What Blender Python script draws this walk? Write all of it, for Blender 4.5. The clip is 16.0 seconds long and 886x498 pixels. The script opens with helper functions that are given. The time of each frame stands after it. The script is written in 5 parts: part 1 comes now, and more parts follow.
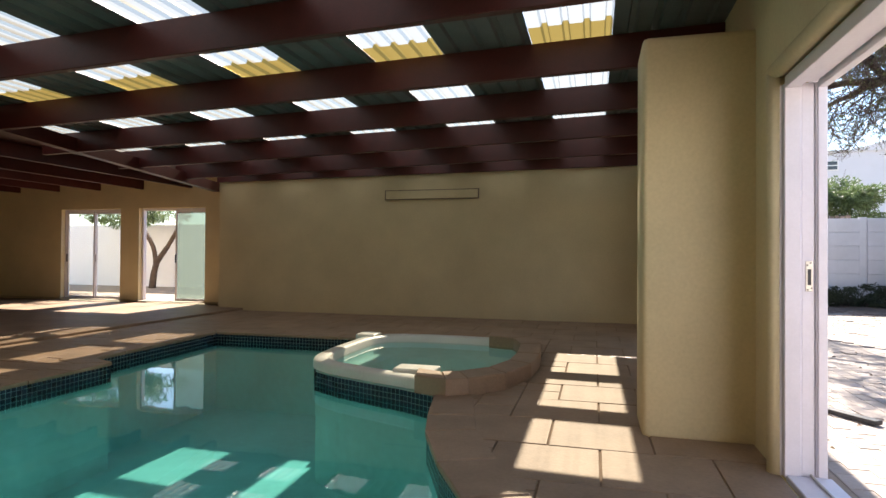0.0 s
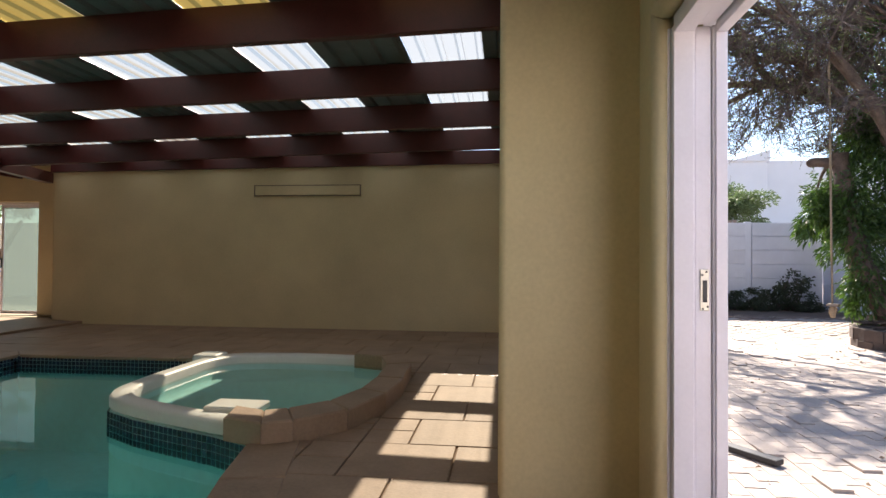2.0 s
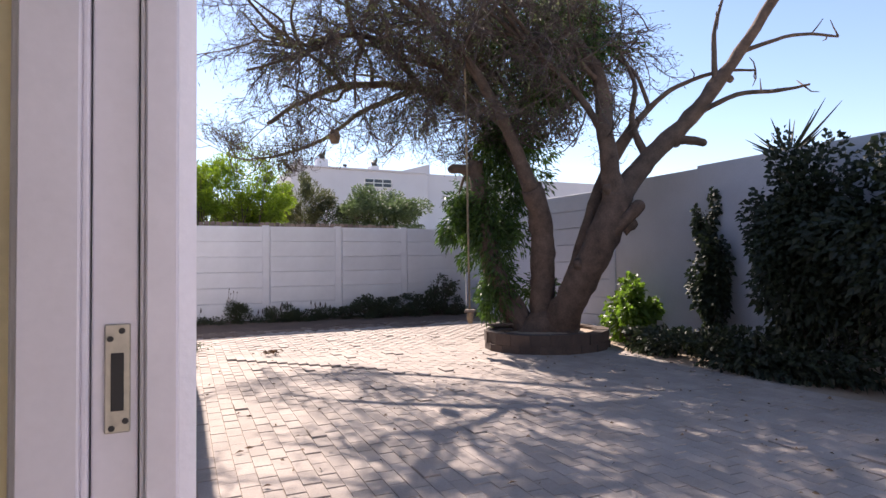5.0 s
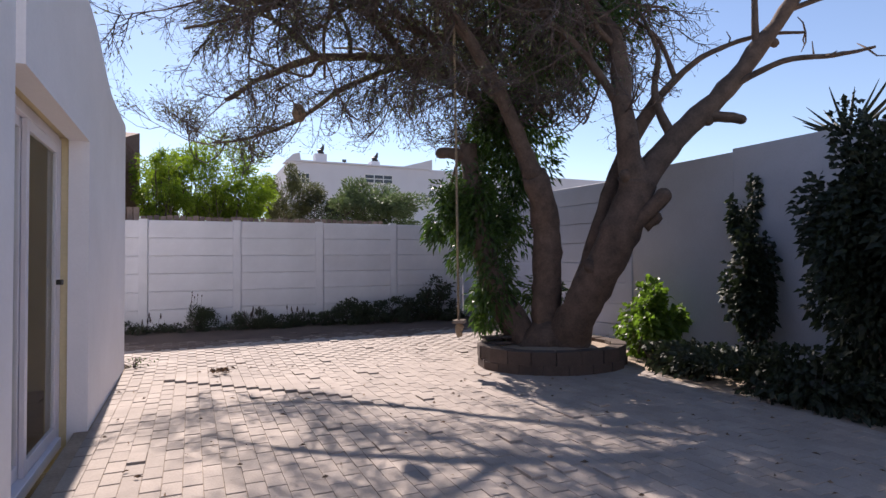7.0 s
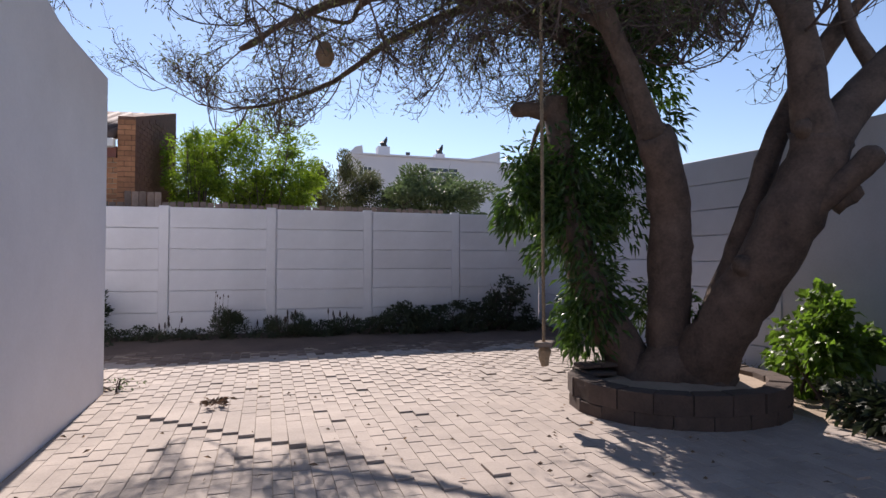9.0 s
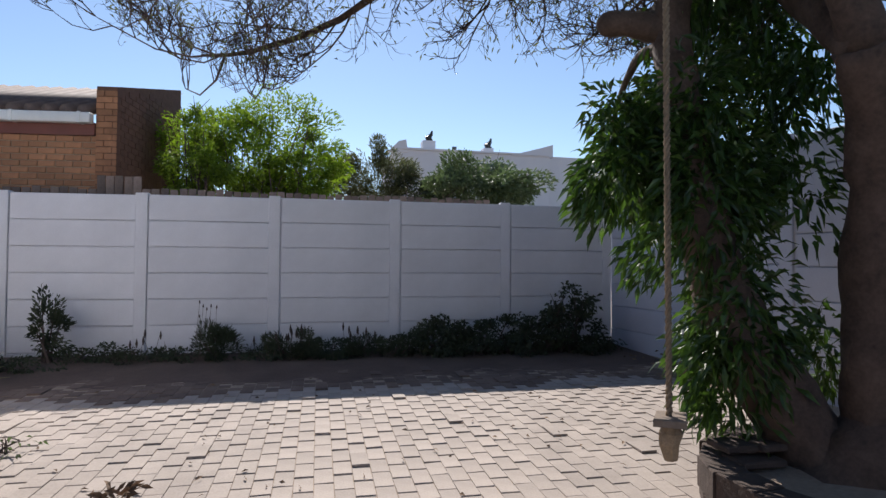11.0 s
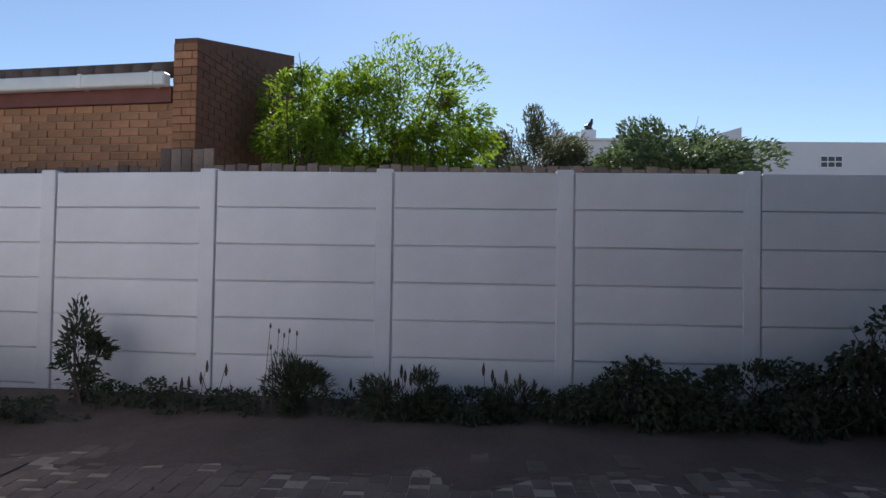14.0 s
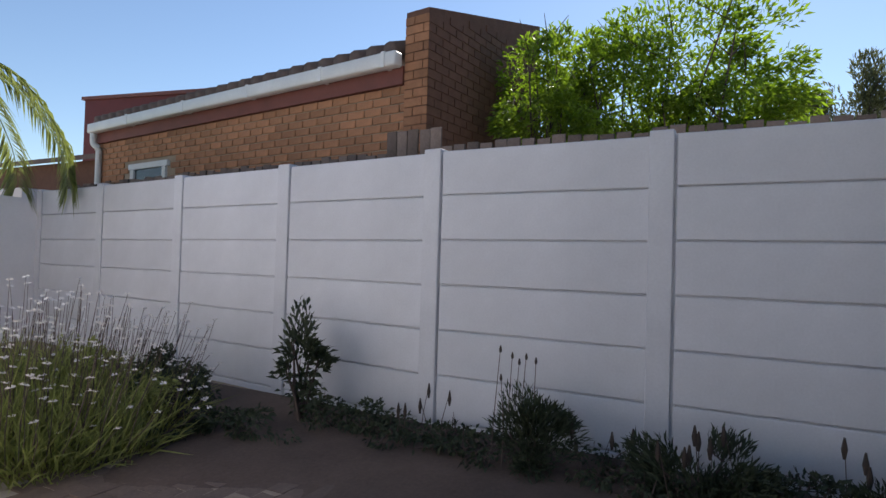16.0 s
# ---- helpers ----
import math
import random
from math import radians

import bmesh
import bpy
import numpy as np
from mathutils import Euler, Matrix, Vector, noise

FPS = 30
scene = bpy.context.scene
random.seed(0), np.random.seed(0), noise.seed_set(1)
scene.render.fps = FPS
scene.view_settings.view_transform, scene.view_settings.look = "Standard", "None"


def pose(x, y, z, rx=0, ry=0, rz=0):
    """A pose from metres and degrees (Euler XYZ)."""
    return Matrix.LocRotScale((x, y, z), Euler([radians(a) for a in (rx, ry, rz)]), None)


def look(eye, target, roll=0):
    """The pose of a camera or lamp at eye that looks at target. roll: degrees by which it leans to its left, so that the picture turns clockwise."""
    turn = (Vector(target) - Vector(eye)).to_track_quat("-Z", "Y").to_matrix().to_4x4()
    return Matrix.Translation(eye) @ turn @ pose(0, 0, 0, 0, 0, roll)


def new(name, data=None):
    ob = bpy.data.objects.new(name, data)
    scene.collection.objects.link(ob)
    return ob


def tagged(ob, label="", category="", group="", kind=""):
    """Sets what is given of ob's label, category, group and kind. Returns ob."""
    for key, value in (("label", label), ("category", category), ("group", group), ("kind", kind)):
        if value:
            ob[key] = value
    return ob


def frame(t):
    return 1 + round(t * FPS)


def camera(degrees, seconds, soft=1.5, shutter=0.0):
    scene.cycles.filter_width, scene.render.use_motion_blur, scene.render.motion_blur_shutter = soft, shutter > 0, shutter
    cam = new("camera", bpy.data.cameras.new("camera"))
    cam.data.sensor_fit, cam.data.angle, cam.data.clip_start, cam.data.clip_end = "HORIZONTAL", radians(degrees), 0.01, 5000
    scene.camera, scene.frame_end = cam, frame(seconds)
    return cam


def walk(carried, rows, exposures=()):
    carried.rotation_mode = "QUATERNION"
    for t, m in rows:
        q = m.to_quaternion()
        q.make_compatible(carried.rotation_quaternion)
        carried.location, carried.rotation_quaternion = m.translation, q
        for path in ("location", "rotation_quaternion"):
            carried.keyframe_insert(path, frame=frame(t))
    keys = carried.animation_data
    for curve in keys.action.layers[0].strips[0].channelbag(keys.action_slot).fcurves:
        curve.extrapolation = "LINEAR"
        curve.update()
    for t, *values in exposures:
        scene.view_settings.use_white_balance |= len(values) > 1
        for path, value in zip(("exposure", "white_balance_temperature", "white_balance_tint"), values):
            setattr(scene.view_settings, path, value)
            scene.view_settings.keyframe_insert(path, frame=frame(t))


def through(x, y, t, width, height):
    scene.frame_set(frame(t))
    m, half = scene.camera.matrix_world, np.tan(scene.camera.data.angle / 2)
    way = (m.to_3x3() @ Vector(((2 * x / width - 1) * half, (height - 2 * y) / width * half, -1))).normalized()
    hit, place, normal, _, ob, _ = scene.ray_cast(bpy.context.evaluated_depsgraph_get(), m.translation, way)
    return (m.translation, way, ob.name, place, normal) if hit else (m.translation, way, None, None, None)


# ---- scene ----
cam = camera(75.87, 16.0)
# seconds, eye, yaw, pitch, roll
PATH = [
    (0, -0.132, -0.383, 1.173, 14.87, 0.65, -0.39),
    (0.5, 0.002, -0.045, 1.176, 14.89, 0.71, -0.37),
    (1, 0.091, 0.307, 1.172, 14.28, 0.82, -0.36),
    (1.5, 0.116, 0.593, 1.179, 11.35, 0.87, -0.33),
    (2, 0.221, 0.791, 1.188, 6.22, 1.04, -0.43),
    (2.5, 0.337, 1.024, 1.200, 0.28, 1.19, -0.26),
    (3, 0.433, 1.313, 1.211, -6.06, 1.31, -0.04),
    (3.5, 0.579, 1.517, 1.209, -12.24, 1.28, 0.05),
    (4, 0.780, 1.757, 1.221, -16.83, 1.43, 0.27),
    (4.5, 0.955, 1.993, 1.239, -20.89, 1.51, 0.53),
    (5, 1.127, 2.194, 1.243, -24.57, 1.55, 0.61),
    (7.5, 2.112, 3.704, 1.275, -23.25, 1.31, 0.25),
    (8, 2.287, 4.166, 1.273, -21.82, 1.22, 0.12),
    (8.5, 2.466, 4.632, 1.258, -19.96, 1.24, 0.03),
    (9, 2.628, 5.135, 1.256, -17.27, 1.25, -0.13),
    (11.5, 3.339, 7.503, 1.290, -11.47, 1.25, -0.59),
    (12, 3.407, 7.973, 1.290, -10.01, 1.24, -0.68),
    (12.5, 3.481, 8.435, 1.285, -7.51, 1.30, -0.70),
    (13, 3.475, 8.890, 1.305, -3.86, 1.34, -0.85),
    (13.5, 3.435, 9.312, 1.311, -1.06, 1.32, -0.86),
    (14, 3.445, 9.690, 1.303, 2.79, 1.37, -0.94),
    (14.5, 3.357, 10.059, 1.297, 7.58, 1.43, -1.04),
    (15, 3.289, 10.383, 1.301, 12.02, 1.44, -1.18),
    (15.5, 3.251, 10.691, 1.296, 18.35, 1.37, -1.35),
    (16, 3.120, 10.953, 1.285, 27.61, 1.24, -1.65),
]
walk(cam, [(t, pose(x, y, z, 90 + pitch, roll, yaw)) for t, x, y, z, yaw, pitch, roll in PATH],
     exposures=[(0, 2.08, 7050, 14), (1.5, 1.97, 7050, 15), (3.0, 1.58, 7050, 19), (4.5, 1.16, 7050, 20), (5.2, 1.08, 7000, 22), (7.5, 0.6, 6800, 21), (9.2, 0.52, 6700, 19), (12.0, 0.32, 6400, 12), (14.0, 0.36, 6450, 12), (16, 0.52, 6600, 11)])

# ---- light ----
world = bpy.data.worlds.new("sky")
scene.world = world
world.use_nodes = True
SUN_EL = 41.0
wn = world.node_tree
sky = wn.nodes.new("ShaderNodeTexSky")
sky.sky_type = "NISHITA"
sky.sun_disc = False
sky.sun_elevation = radians(SUN_EL)
sky.sun_rotation = radians(-1.5)
sky.air_density, sky.dust_density, sky.ozone_density = 1.0, 0.1, 2.5
wn.links.new(sky.outputs[0], wn.nodes["Background"].inputs["Color"])
wn.nodes["Background"].inputs["Strength"].default_value = 0.108
sun = new("sun", bpy.data.lights.new("sun", "SUN"))
sun.data.energy, sun.data.angle, sun.data.color = 5.0, radians(0.55), (1.0, 0.955, 0.88)
sun.matrix_world = look((-0.03 * math.cos(radians(SUN_EL)) * 30, math.cos(radians(SUN_EL)) * 30, math.sin(radians(SUN_EL)) * 30), (0, 0, 0))


# ---- materials ----
def paint(name, color, rough=0.6, vary=0.25, scale=6.0, fine=60.0, bump=0.15, metal=0.0, tint=None, coat=0.0, island=0.0, per_object=0.0):
    """A surface with stains at one scale, grain at another, and relief."""
    m = bpy.data.materials.new(name)
    m.use_nodes = True
    nt = m.node_tree
    bsdf = nt.nodes["Principled BSDF"]
    co = nt.nodes.new("ShaderNodeTexCoord")
    big = nt.nodes.new("ShaderNodeTexNoise")
    big.inputs["Scale"].default_value, big.inputs["Detail"].default_value, big.inputs["Roughness"].default_value = scale, 6, 0.6
    small = nt.nodes.new("ShaderNodeTexNoise")
    small.inputs["Scale"].default_value, small.inputs["Detail"].default_value = fine, 4
    nt.links.new(co.outputs["Object"], big.inputs["Vector"])
    nt.links.new(co.outputs["Object"], small.inputs["Vector"])
    ramp = nt.nodes.new("ShaderNodeMix")
    ramp.data_type = "RGBA"
    c = Vector(color)
    dark = c * (1 - vary)
    light = Vector(tint) if tint else c * (1 + 0.5 * vary)
    ramp.inputs[6].default_value, ramp.inputs[7].default_value = (*dark, 1), (*[min(0.95, v) for v in light], 1)
    mix = nt.nodes.new("ShaderNodeMath")
    mix.operation = "MULTIPLY_ADD"
    nt.links.new(small.outputs["Fac"], mix.inputs[0])
    mix.inputs[1].default_value = 0.45
    nt.links.new(big.outputs["Fac"], mix.inputs[2])
    span = nt.nodes.new("ShaderNodeMapRange")
    span.inputs["From Min"].default_value, span.inputs["From Max"].default_value = 0.45, 1.0
    nt.links.new(mix.outputs[0], span.inputs["Value"])
    nt.links.new(span.outputs[0], ramp.inputs["Factor"])
    last = ramp.outputs[2]
    for amount, node, out in ((island, "ShaderNodeNewGeometry", "Random Per Island"), (per_object, "ShaderNodeObjectInfo", "Random")):
        if amount:
            src = nt.nodes.new(node)
            rng = nt.nodes.new("ShaderNodeMapRange")
            rng.inputs["To Min"].default_value, rng.inputs["To Max"].default_value = 1 - amount, 1 + amount
            nt.links.new(src.outputs[out], rng.inputs["Value"])
            hsv = nt.nodes.new("ShaderNodeHueSaturation")
            nt.links.new(rng.outputs[0], hsv.inputs["Value"])
            nt.links.new(last, hsv.inputs["Color"])
            last = hsv.outputs[0]
    nt.links.new(last, bsdf.inputs["Base Color"])
    bsdf.inputs["Roughness"].default_value = rough
    bsdf.inputs["Metallic"].default_value = metal
    bsdf.inputs["Coat Weight"].default_value = coat
    if bump:
        b = nt.nodes.new("ShaderNodeBump")
        b.inputs["Strength"].default_value, b.inputs["Distance"].default_value = bump, 0.01
        nt.links.new(mix.outputs[0], b.inputs["Height"])
        nt.links.new(b.outputs[0], bsdf.inputs["Normal"])
    return m


def leaf_paint(name, color, shine=0.4, through=0.45, vary=0.35):
    """A leaf: gloss above, light through it."""
    m = paint(name, color, shine, 0.3, 9, 60, 0.0, island=vary)
    nt = m.node_tree
    bsdf = nt.nodes["Principled BSDF"]
    out = nt.nodes["Material Output"]
    tr = nt.nodes.new("ShaderNodeBsdfTranslucent")
    src = bsdf.inputs["Base Color"].links[0].from_socket
    lift = nt.nodes.new("ShaderNodeHueSaturation")
    lift.inputs["Value"].default_value, lift.inputs["Saturation"].default_value = 1.5, 1.1
    nt.links.new(src, lift.inputs["Color"])
    nt.links.new(lift.outputs[0], tr.inputs["Color"])
    mx = nt.nodes.new("ShaderNodeMixShader")
    mx.inputs[0].default_value = through
    nt.links.new(bsdf.outputs[0], mx.inputs[1])
    nt.links.new(tr.outputs[0], mx.inputs[2])
    nt.links.new(mx.outputs[0], out.inputs["Surface"])
    return m


def sheer(name, color, gloss_rough=0.02, ior=1.33, see=None, flat=None):
    """A clear layer: what is behind shows, tinted, with Fresnel gloss on top."""
    m = bpy.data.materials.new(name)
    m.use_nodes = True
    nt = m.node_tree
    out = nt.nodes["Material Output"]
    nt.nodes.remove(nt.nodes["Principled BSDF"])
    tr, gl, edge, mx = (nt.nodes.new(n) for n in ("ShaderNodeBsdfTransparent", "ShaderNodeBsdfGlossy", "ShaderNodeLayerWeight", "ShaderNodeMixShader"))
    tr.inputs["Color"].default_value = (*color, 1)
    gl.inputs["Roughness"].default_value = gloss_rough
    edge.inputs["Blend"].default_value = 0.5
    if flat is None:
        # gloss rises from its value face-on to one at a grazing angle
        face_on = ((ior - 1) / (ior + 1)) ** 2
        steep, gloss = nt.nodes.new("ShaderNodeMath"), nt.nodes.new("ShaderNodeMath")
        steep.operation, gloss.operation = "POWER", "MULTIPLY_ADD"
        nt.links.new(edge.outputs["Facing"], steep.inputs[0])
        steep.inputs[1].default_value = 5.0
        nt.links.new(steep.outputs[0], gloss.inputs[0])
        gloss.inputs[1].default_value, gloss.inputs[2].default_value = 1 - face_on, face_on
        nt.links.new(gloss.outputs[0], mx.inputs[0])
    else:
        mx.inputs[0].default_value = flat
    nt.links.new(tr.outputs[0], mx.inputs[1])
    nt.links.new(gl.outputs[0], mx.inputs[2])
    last = mx
    if see is not None:
        tl = nt.nodes.new("ShaderNodeBsdfTranslucent")
        tl.inputs["Color"].default_value = (*see[1], 1)
        m2 = nt.nodes.new("ShaderNodeMixShader")
        m2.inputs[0].default_value = see[0]
        nt.links.new(mx.outputs[0], m2.inputs[1])
        nt.links.new(tl.outputs[0], m2.inputs[2])
        last = m2
    elif flat is None:
        wave = nt.nodes.new("ShaderNodeTexNoise")
        wave.inputs["Scale"].default_value = 2.2
        b = nt.nodes.new("ShaderNodeBump")
        b.inputs["Strength"].default_value, b.inputs["Distance"].default_value = 0.05, 0.02
        co = nt.nodes.new("ShaderNodeTexCoord")
        nt.links.new(co.outputs["Object"], wave.inputs["Vector"])
        nt.links.new(wave.outputs["Fac"], b.inputs["Height"])
        nt.links.new(b.outputs[0], gl.inputs["Normal"])
    nt.links.new(last.outputs[0], out.inputs["Surface"])
    return m


M = {
    "cream": paint("cream_plaster", (0.67, 0.565, 0.345), 0.75, 0.16, 0.9, 40, 0.25),
    "white_wall": paint("white_wall_paint", (0.83, 0.81, 0.83), 0.8, 0.08, 1.5, 50, 0.3),
    "fence": paint("fence_white_paint", (0.70, 0.70, 0.73), 0.7, 0.12, 2.0, 70, 0.2, per_object=0.04),
    # darker, bluer copy of the fence white: west-facing shade put into the colour
    "fence_shade": paint("fence_shaded_white_paint", (0.52, 0.535, 0.61), 0.75, 0.14, 1.6, 70, 0.2, per_object=0.04),
    "beam": paint("beam_red_brown", (0.075, 0.013, 0.011), 0.45, 0.35, 3, 60, 0.2),
    "roof_sheet": paint("grey_roof_sheet", (0.15, 0.165, 0.17), 0.5, 0.3, 2, 50, 0.1, metal=0.2),
    "deck": paint("deck_slab", (0.33, 0.225, 0.15), 0.55, 0.32, 2.2, 45, 0.4, per_object=0.07),
    "grout": paint("deck_grout", (0.28, 0.195, 0.135), 0.9, 0.3, 8, 80, 0.3),
    "basin": paint("pool_plaster", (0.5, 0.79, 0.79), 0.6, 0.18, 1.1, 12, 0.1),
    "mosaic": paint("pool_mosaic", (0.018, 0.035, 0.06), 0.25, 0.4, 20, 90, 0.1, island=0.5),
    "shell": paint("spa_shell", (0.66, 0.68, 0.64), 0.35, 0.10, 2, 40, 0.05),
    "frame": paint("frame_white_paint", (0.72, 0.69, 0.74), 0.4, 0.08, 4, 60, 0.06),
    "steel": paint("lock_steel", (0.55, 0.52, 0.45), 0.4, 0.25, 12, 90, 0.1, metal=0.7),
    "black": paint("black_metal", (0.02, 0.02, 0.022), 0.5, 0.2, 10, 60, 0.1),
    "paver": paint("concrete_paver", (0.385, 0.325, 0.28), 0.85, 0.28, 2.2, 70, 0.5, island=0.08, per_object=0.08),
    "sand": paint("sandy_soil", (0.36, 0.28, 0.21), 0.95, 0.35, 2.5, 40, 0.8),
    "bark": paint("tree_bark", (0.095, 0.06, 0.043), 0.9, 0.5, 7, 45, 1.0, tint=(0.16, 0.105, 0.076)),
    "twig": paint("dry_twig", (0.105, 0.075, 0.064), 0.9, 0.3, 9, 60, 0.2, island=0.3),
    "brick": paint("orange_brick", (0.36, 0.17, 0.085), 0.85, 0.3, 9, 70, 0.5, per_object=0.22, island=0.2),
    # brown for the outbuilding; on the gable, shade put into the brick colour
    "brick_brown_shade": paint("brown_and_shaded_brick", (0.15, 0.074, 0.048), 0.9, 0.3, 9, 70, 0.5, island=0.15),
    "mortar": paint("mortar", (0.38, 0.30, 0.22), 0.95, 0.2, 9, 70, 0.3),
    "fascia": paint("fascia_brown_red", (0.17, 0.05, 0.035), 0.6, 0.25, 4, 50, 0.1),
    "gutter": paint("white_gutter", (0.72, 0.72, 0.70), 0.4, 0.1, 4, 50, 0.05),
    "roof_tile": paint("roof_tile", (0.13, 0.09, 0.075), 0.8, 0.3, 6, 50, 0.3),
    "slat": paint("weathered_slat", (0.17, 0.13, 0.11), 0.9, 0.35, 8, 60, 0.4, per_object=0.3),
    "rope": paint("rope", (0.30, 0.22, 0.14), 0.95, 0.3, 30, 120, 0.5),
    "plank": paint("old_plank", (0.22, 0.17, 0.13), 0.9, 0.3, 10, 70, 0.4),
    "stone": paint("planter_stone", (0.085, 0.06, 0.048), 0.95, 0.4, 5, 50, 0.8, per_object=0.12),
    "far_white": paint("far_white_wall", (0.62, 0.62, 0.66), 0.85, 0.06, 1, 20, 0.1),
    "dirt": paint("brown_bed_soil", (0.12, 0.08, 0.06), 0.95, 0.4, 2.0, 40, 0.8),
    "pane": sheer("window_pane", (0.96, 0.98, 0.97), 0.01, 1.45, None, 0.05),
    "frosted": sheer("frosted_pane", (0.4, 0.47, 0.44), 0.15, 1.45, (0.35, (0.14, 0.17, 0.155)), 0.04),
    "dark_pane": paint("dark_pane", (0.03, 0.035, 0.045), 0.1, 0.2, 3, 20, 0.0),
    "water": sheer("pool_water", (0.5, 0.9, 0.9), 0.02, 1.33),
    "spa_water": sheer("spa_water", (0.74, 0.93, 0.9), 0.03, 1.33),
    "skylight": sheer("translucent_roof_sheet", (0.53, 0.5, 0.42), 0.3, 1.15, (0.5, (0.25, 0.24, 0.21))),
    "stained": sheer("stained_roof_sheet", (0.42, 0.32, 0.1), 0.3, 1.15, (0.6, (0.36, 0.27, 0.09))),
    # darker paver copy: soil plus the boundary wall's shade put into the colour
    "soiled_shade": paint("soiled_shaded_paver", (0.17, 0.118, 0.092), 0.95, 0.4, 3, 50, 0.6, island=0.15),
    # darker copy of white_wall: the boundary wall's shade put into its colour
    "shade_white": paint("shaded_white_paint", (0.54, 0.53, 0.56), 0.85, 0.14, 1.2, 50, 0.3),
    "leaf_big": leaf_paint("mango_leaf", (0.05, 0.094, 0.019), 0.3, 0.38),
    "leaf_olive": leaf_paint("small_olive_leaf", (0.10, 0.11, 0.05), 0.5, 0.4),
    "leaf_mid": leaf_paint("lavender_leaf", (0.047, 0.06, 0.029), 0.6, 0.25),
    "leaf_lime": leaf_paint("lime_leaf", (0.165, 0.245, 0.034), 0.45, 0.55),
    "leaf_dark": leaf_paint("dark_leaf", (0.020, 0.030, 0.013), 0.6, 0.2),
    "leaf_grey": leaf_paint("grey_green_leaf", (0.10, 0.14, 0.06), 0.5, 0.35),
    "leaf_vine": leaf_paint("vine_leaf", (0.10, 0.17, 0.03), 0.4, 0.5),
    "grass": leaf_paint("grass_blade", (0.24, 0.26, 0.085), 0.6, 0.5),
    "petal": paint("white_petal", (0.85, 0.82, 0.80), 0.7, 0.1, 9, 50, 0.0),
    "seed": paint("dry_seed_head", (0.07, 0.05, 0.04), 0.9, 0.3, 30, 80, 0.0),
    "litter": paint("leaf_litter", (0.20, 0.13, 0.08), 0.95, 0.3, 9, 60, 0.2, island=0.5),
    "palm": leaf_paint("palm_leaflet", (0.17, 0.20, 0.06), 0.45, 0.4),
    "red_wall": paint("maroon_wall", (0.13, 0.022, 0.022), 0.7, 0.2, 3, 40, 0.2),
}


# ---- mesh helpers ----
BOX_FACES = [(3, 2, 1, 0), (4, 5, 6, 7), (0, 1, 5, 4), (1, 2, 6, 5), (2, 3, 7, 6), (3, 0, 4, 7)]


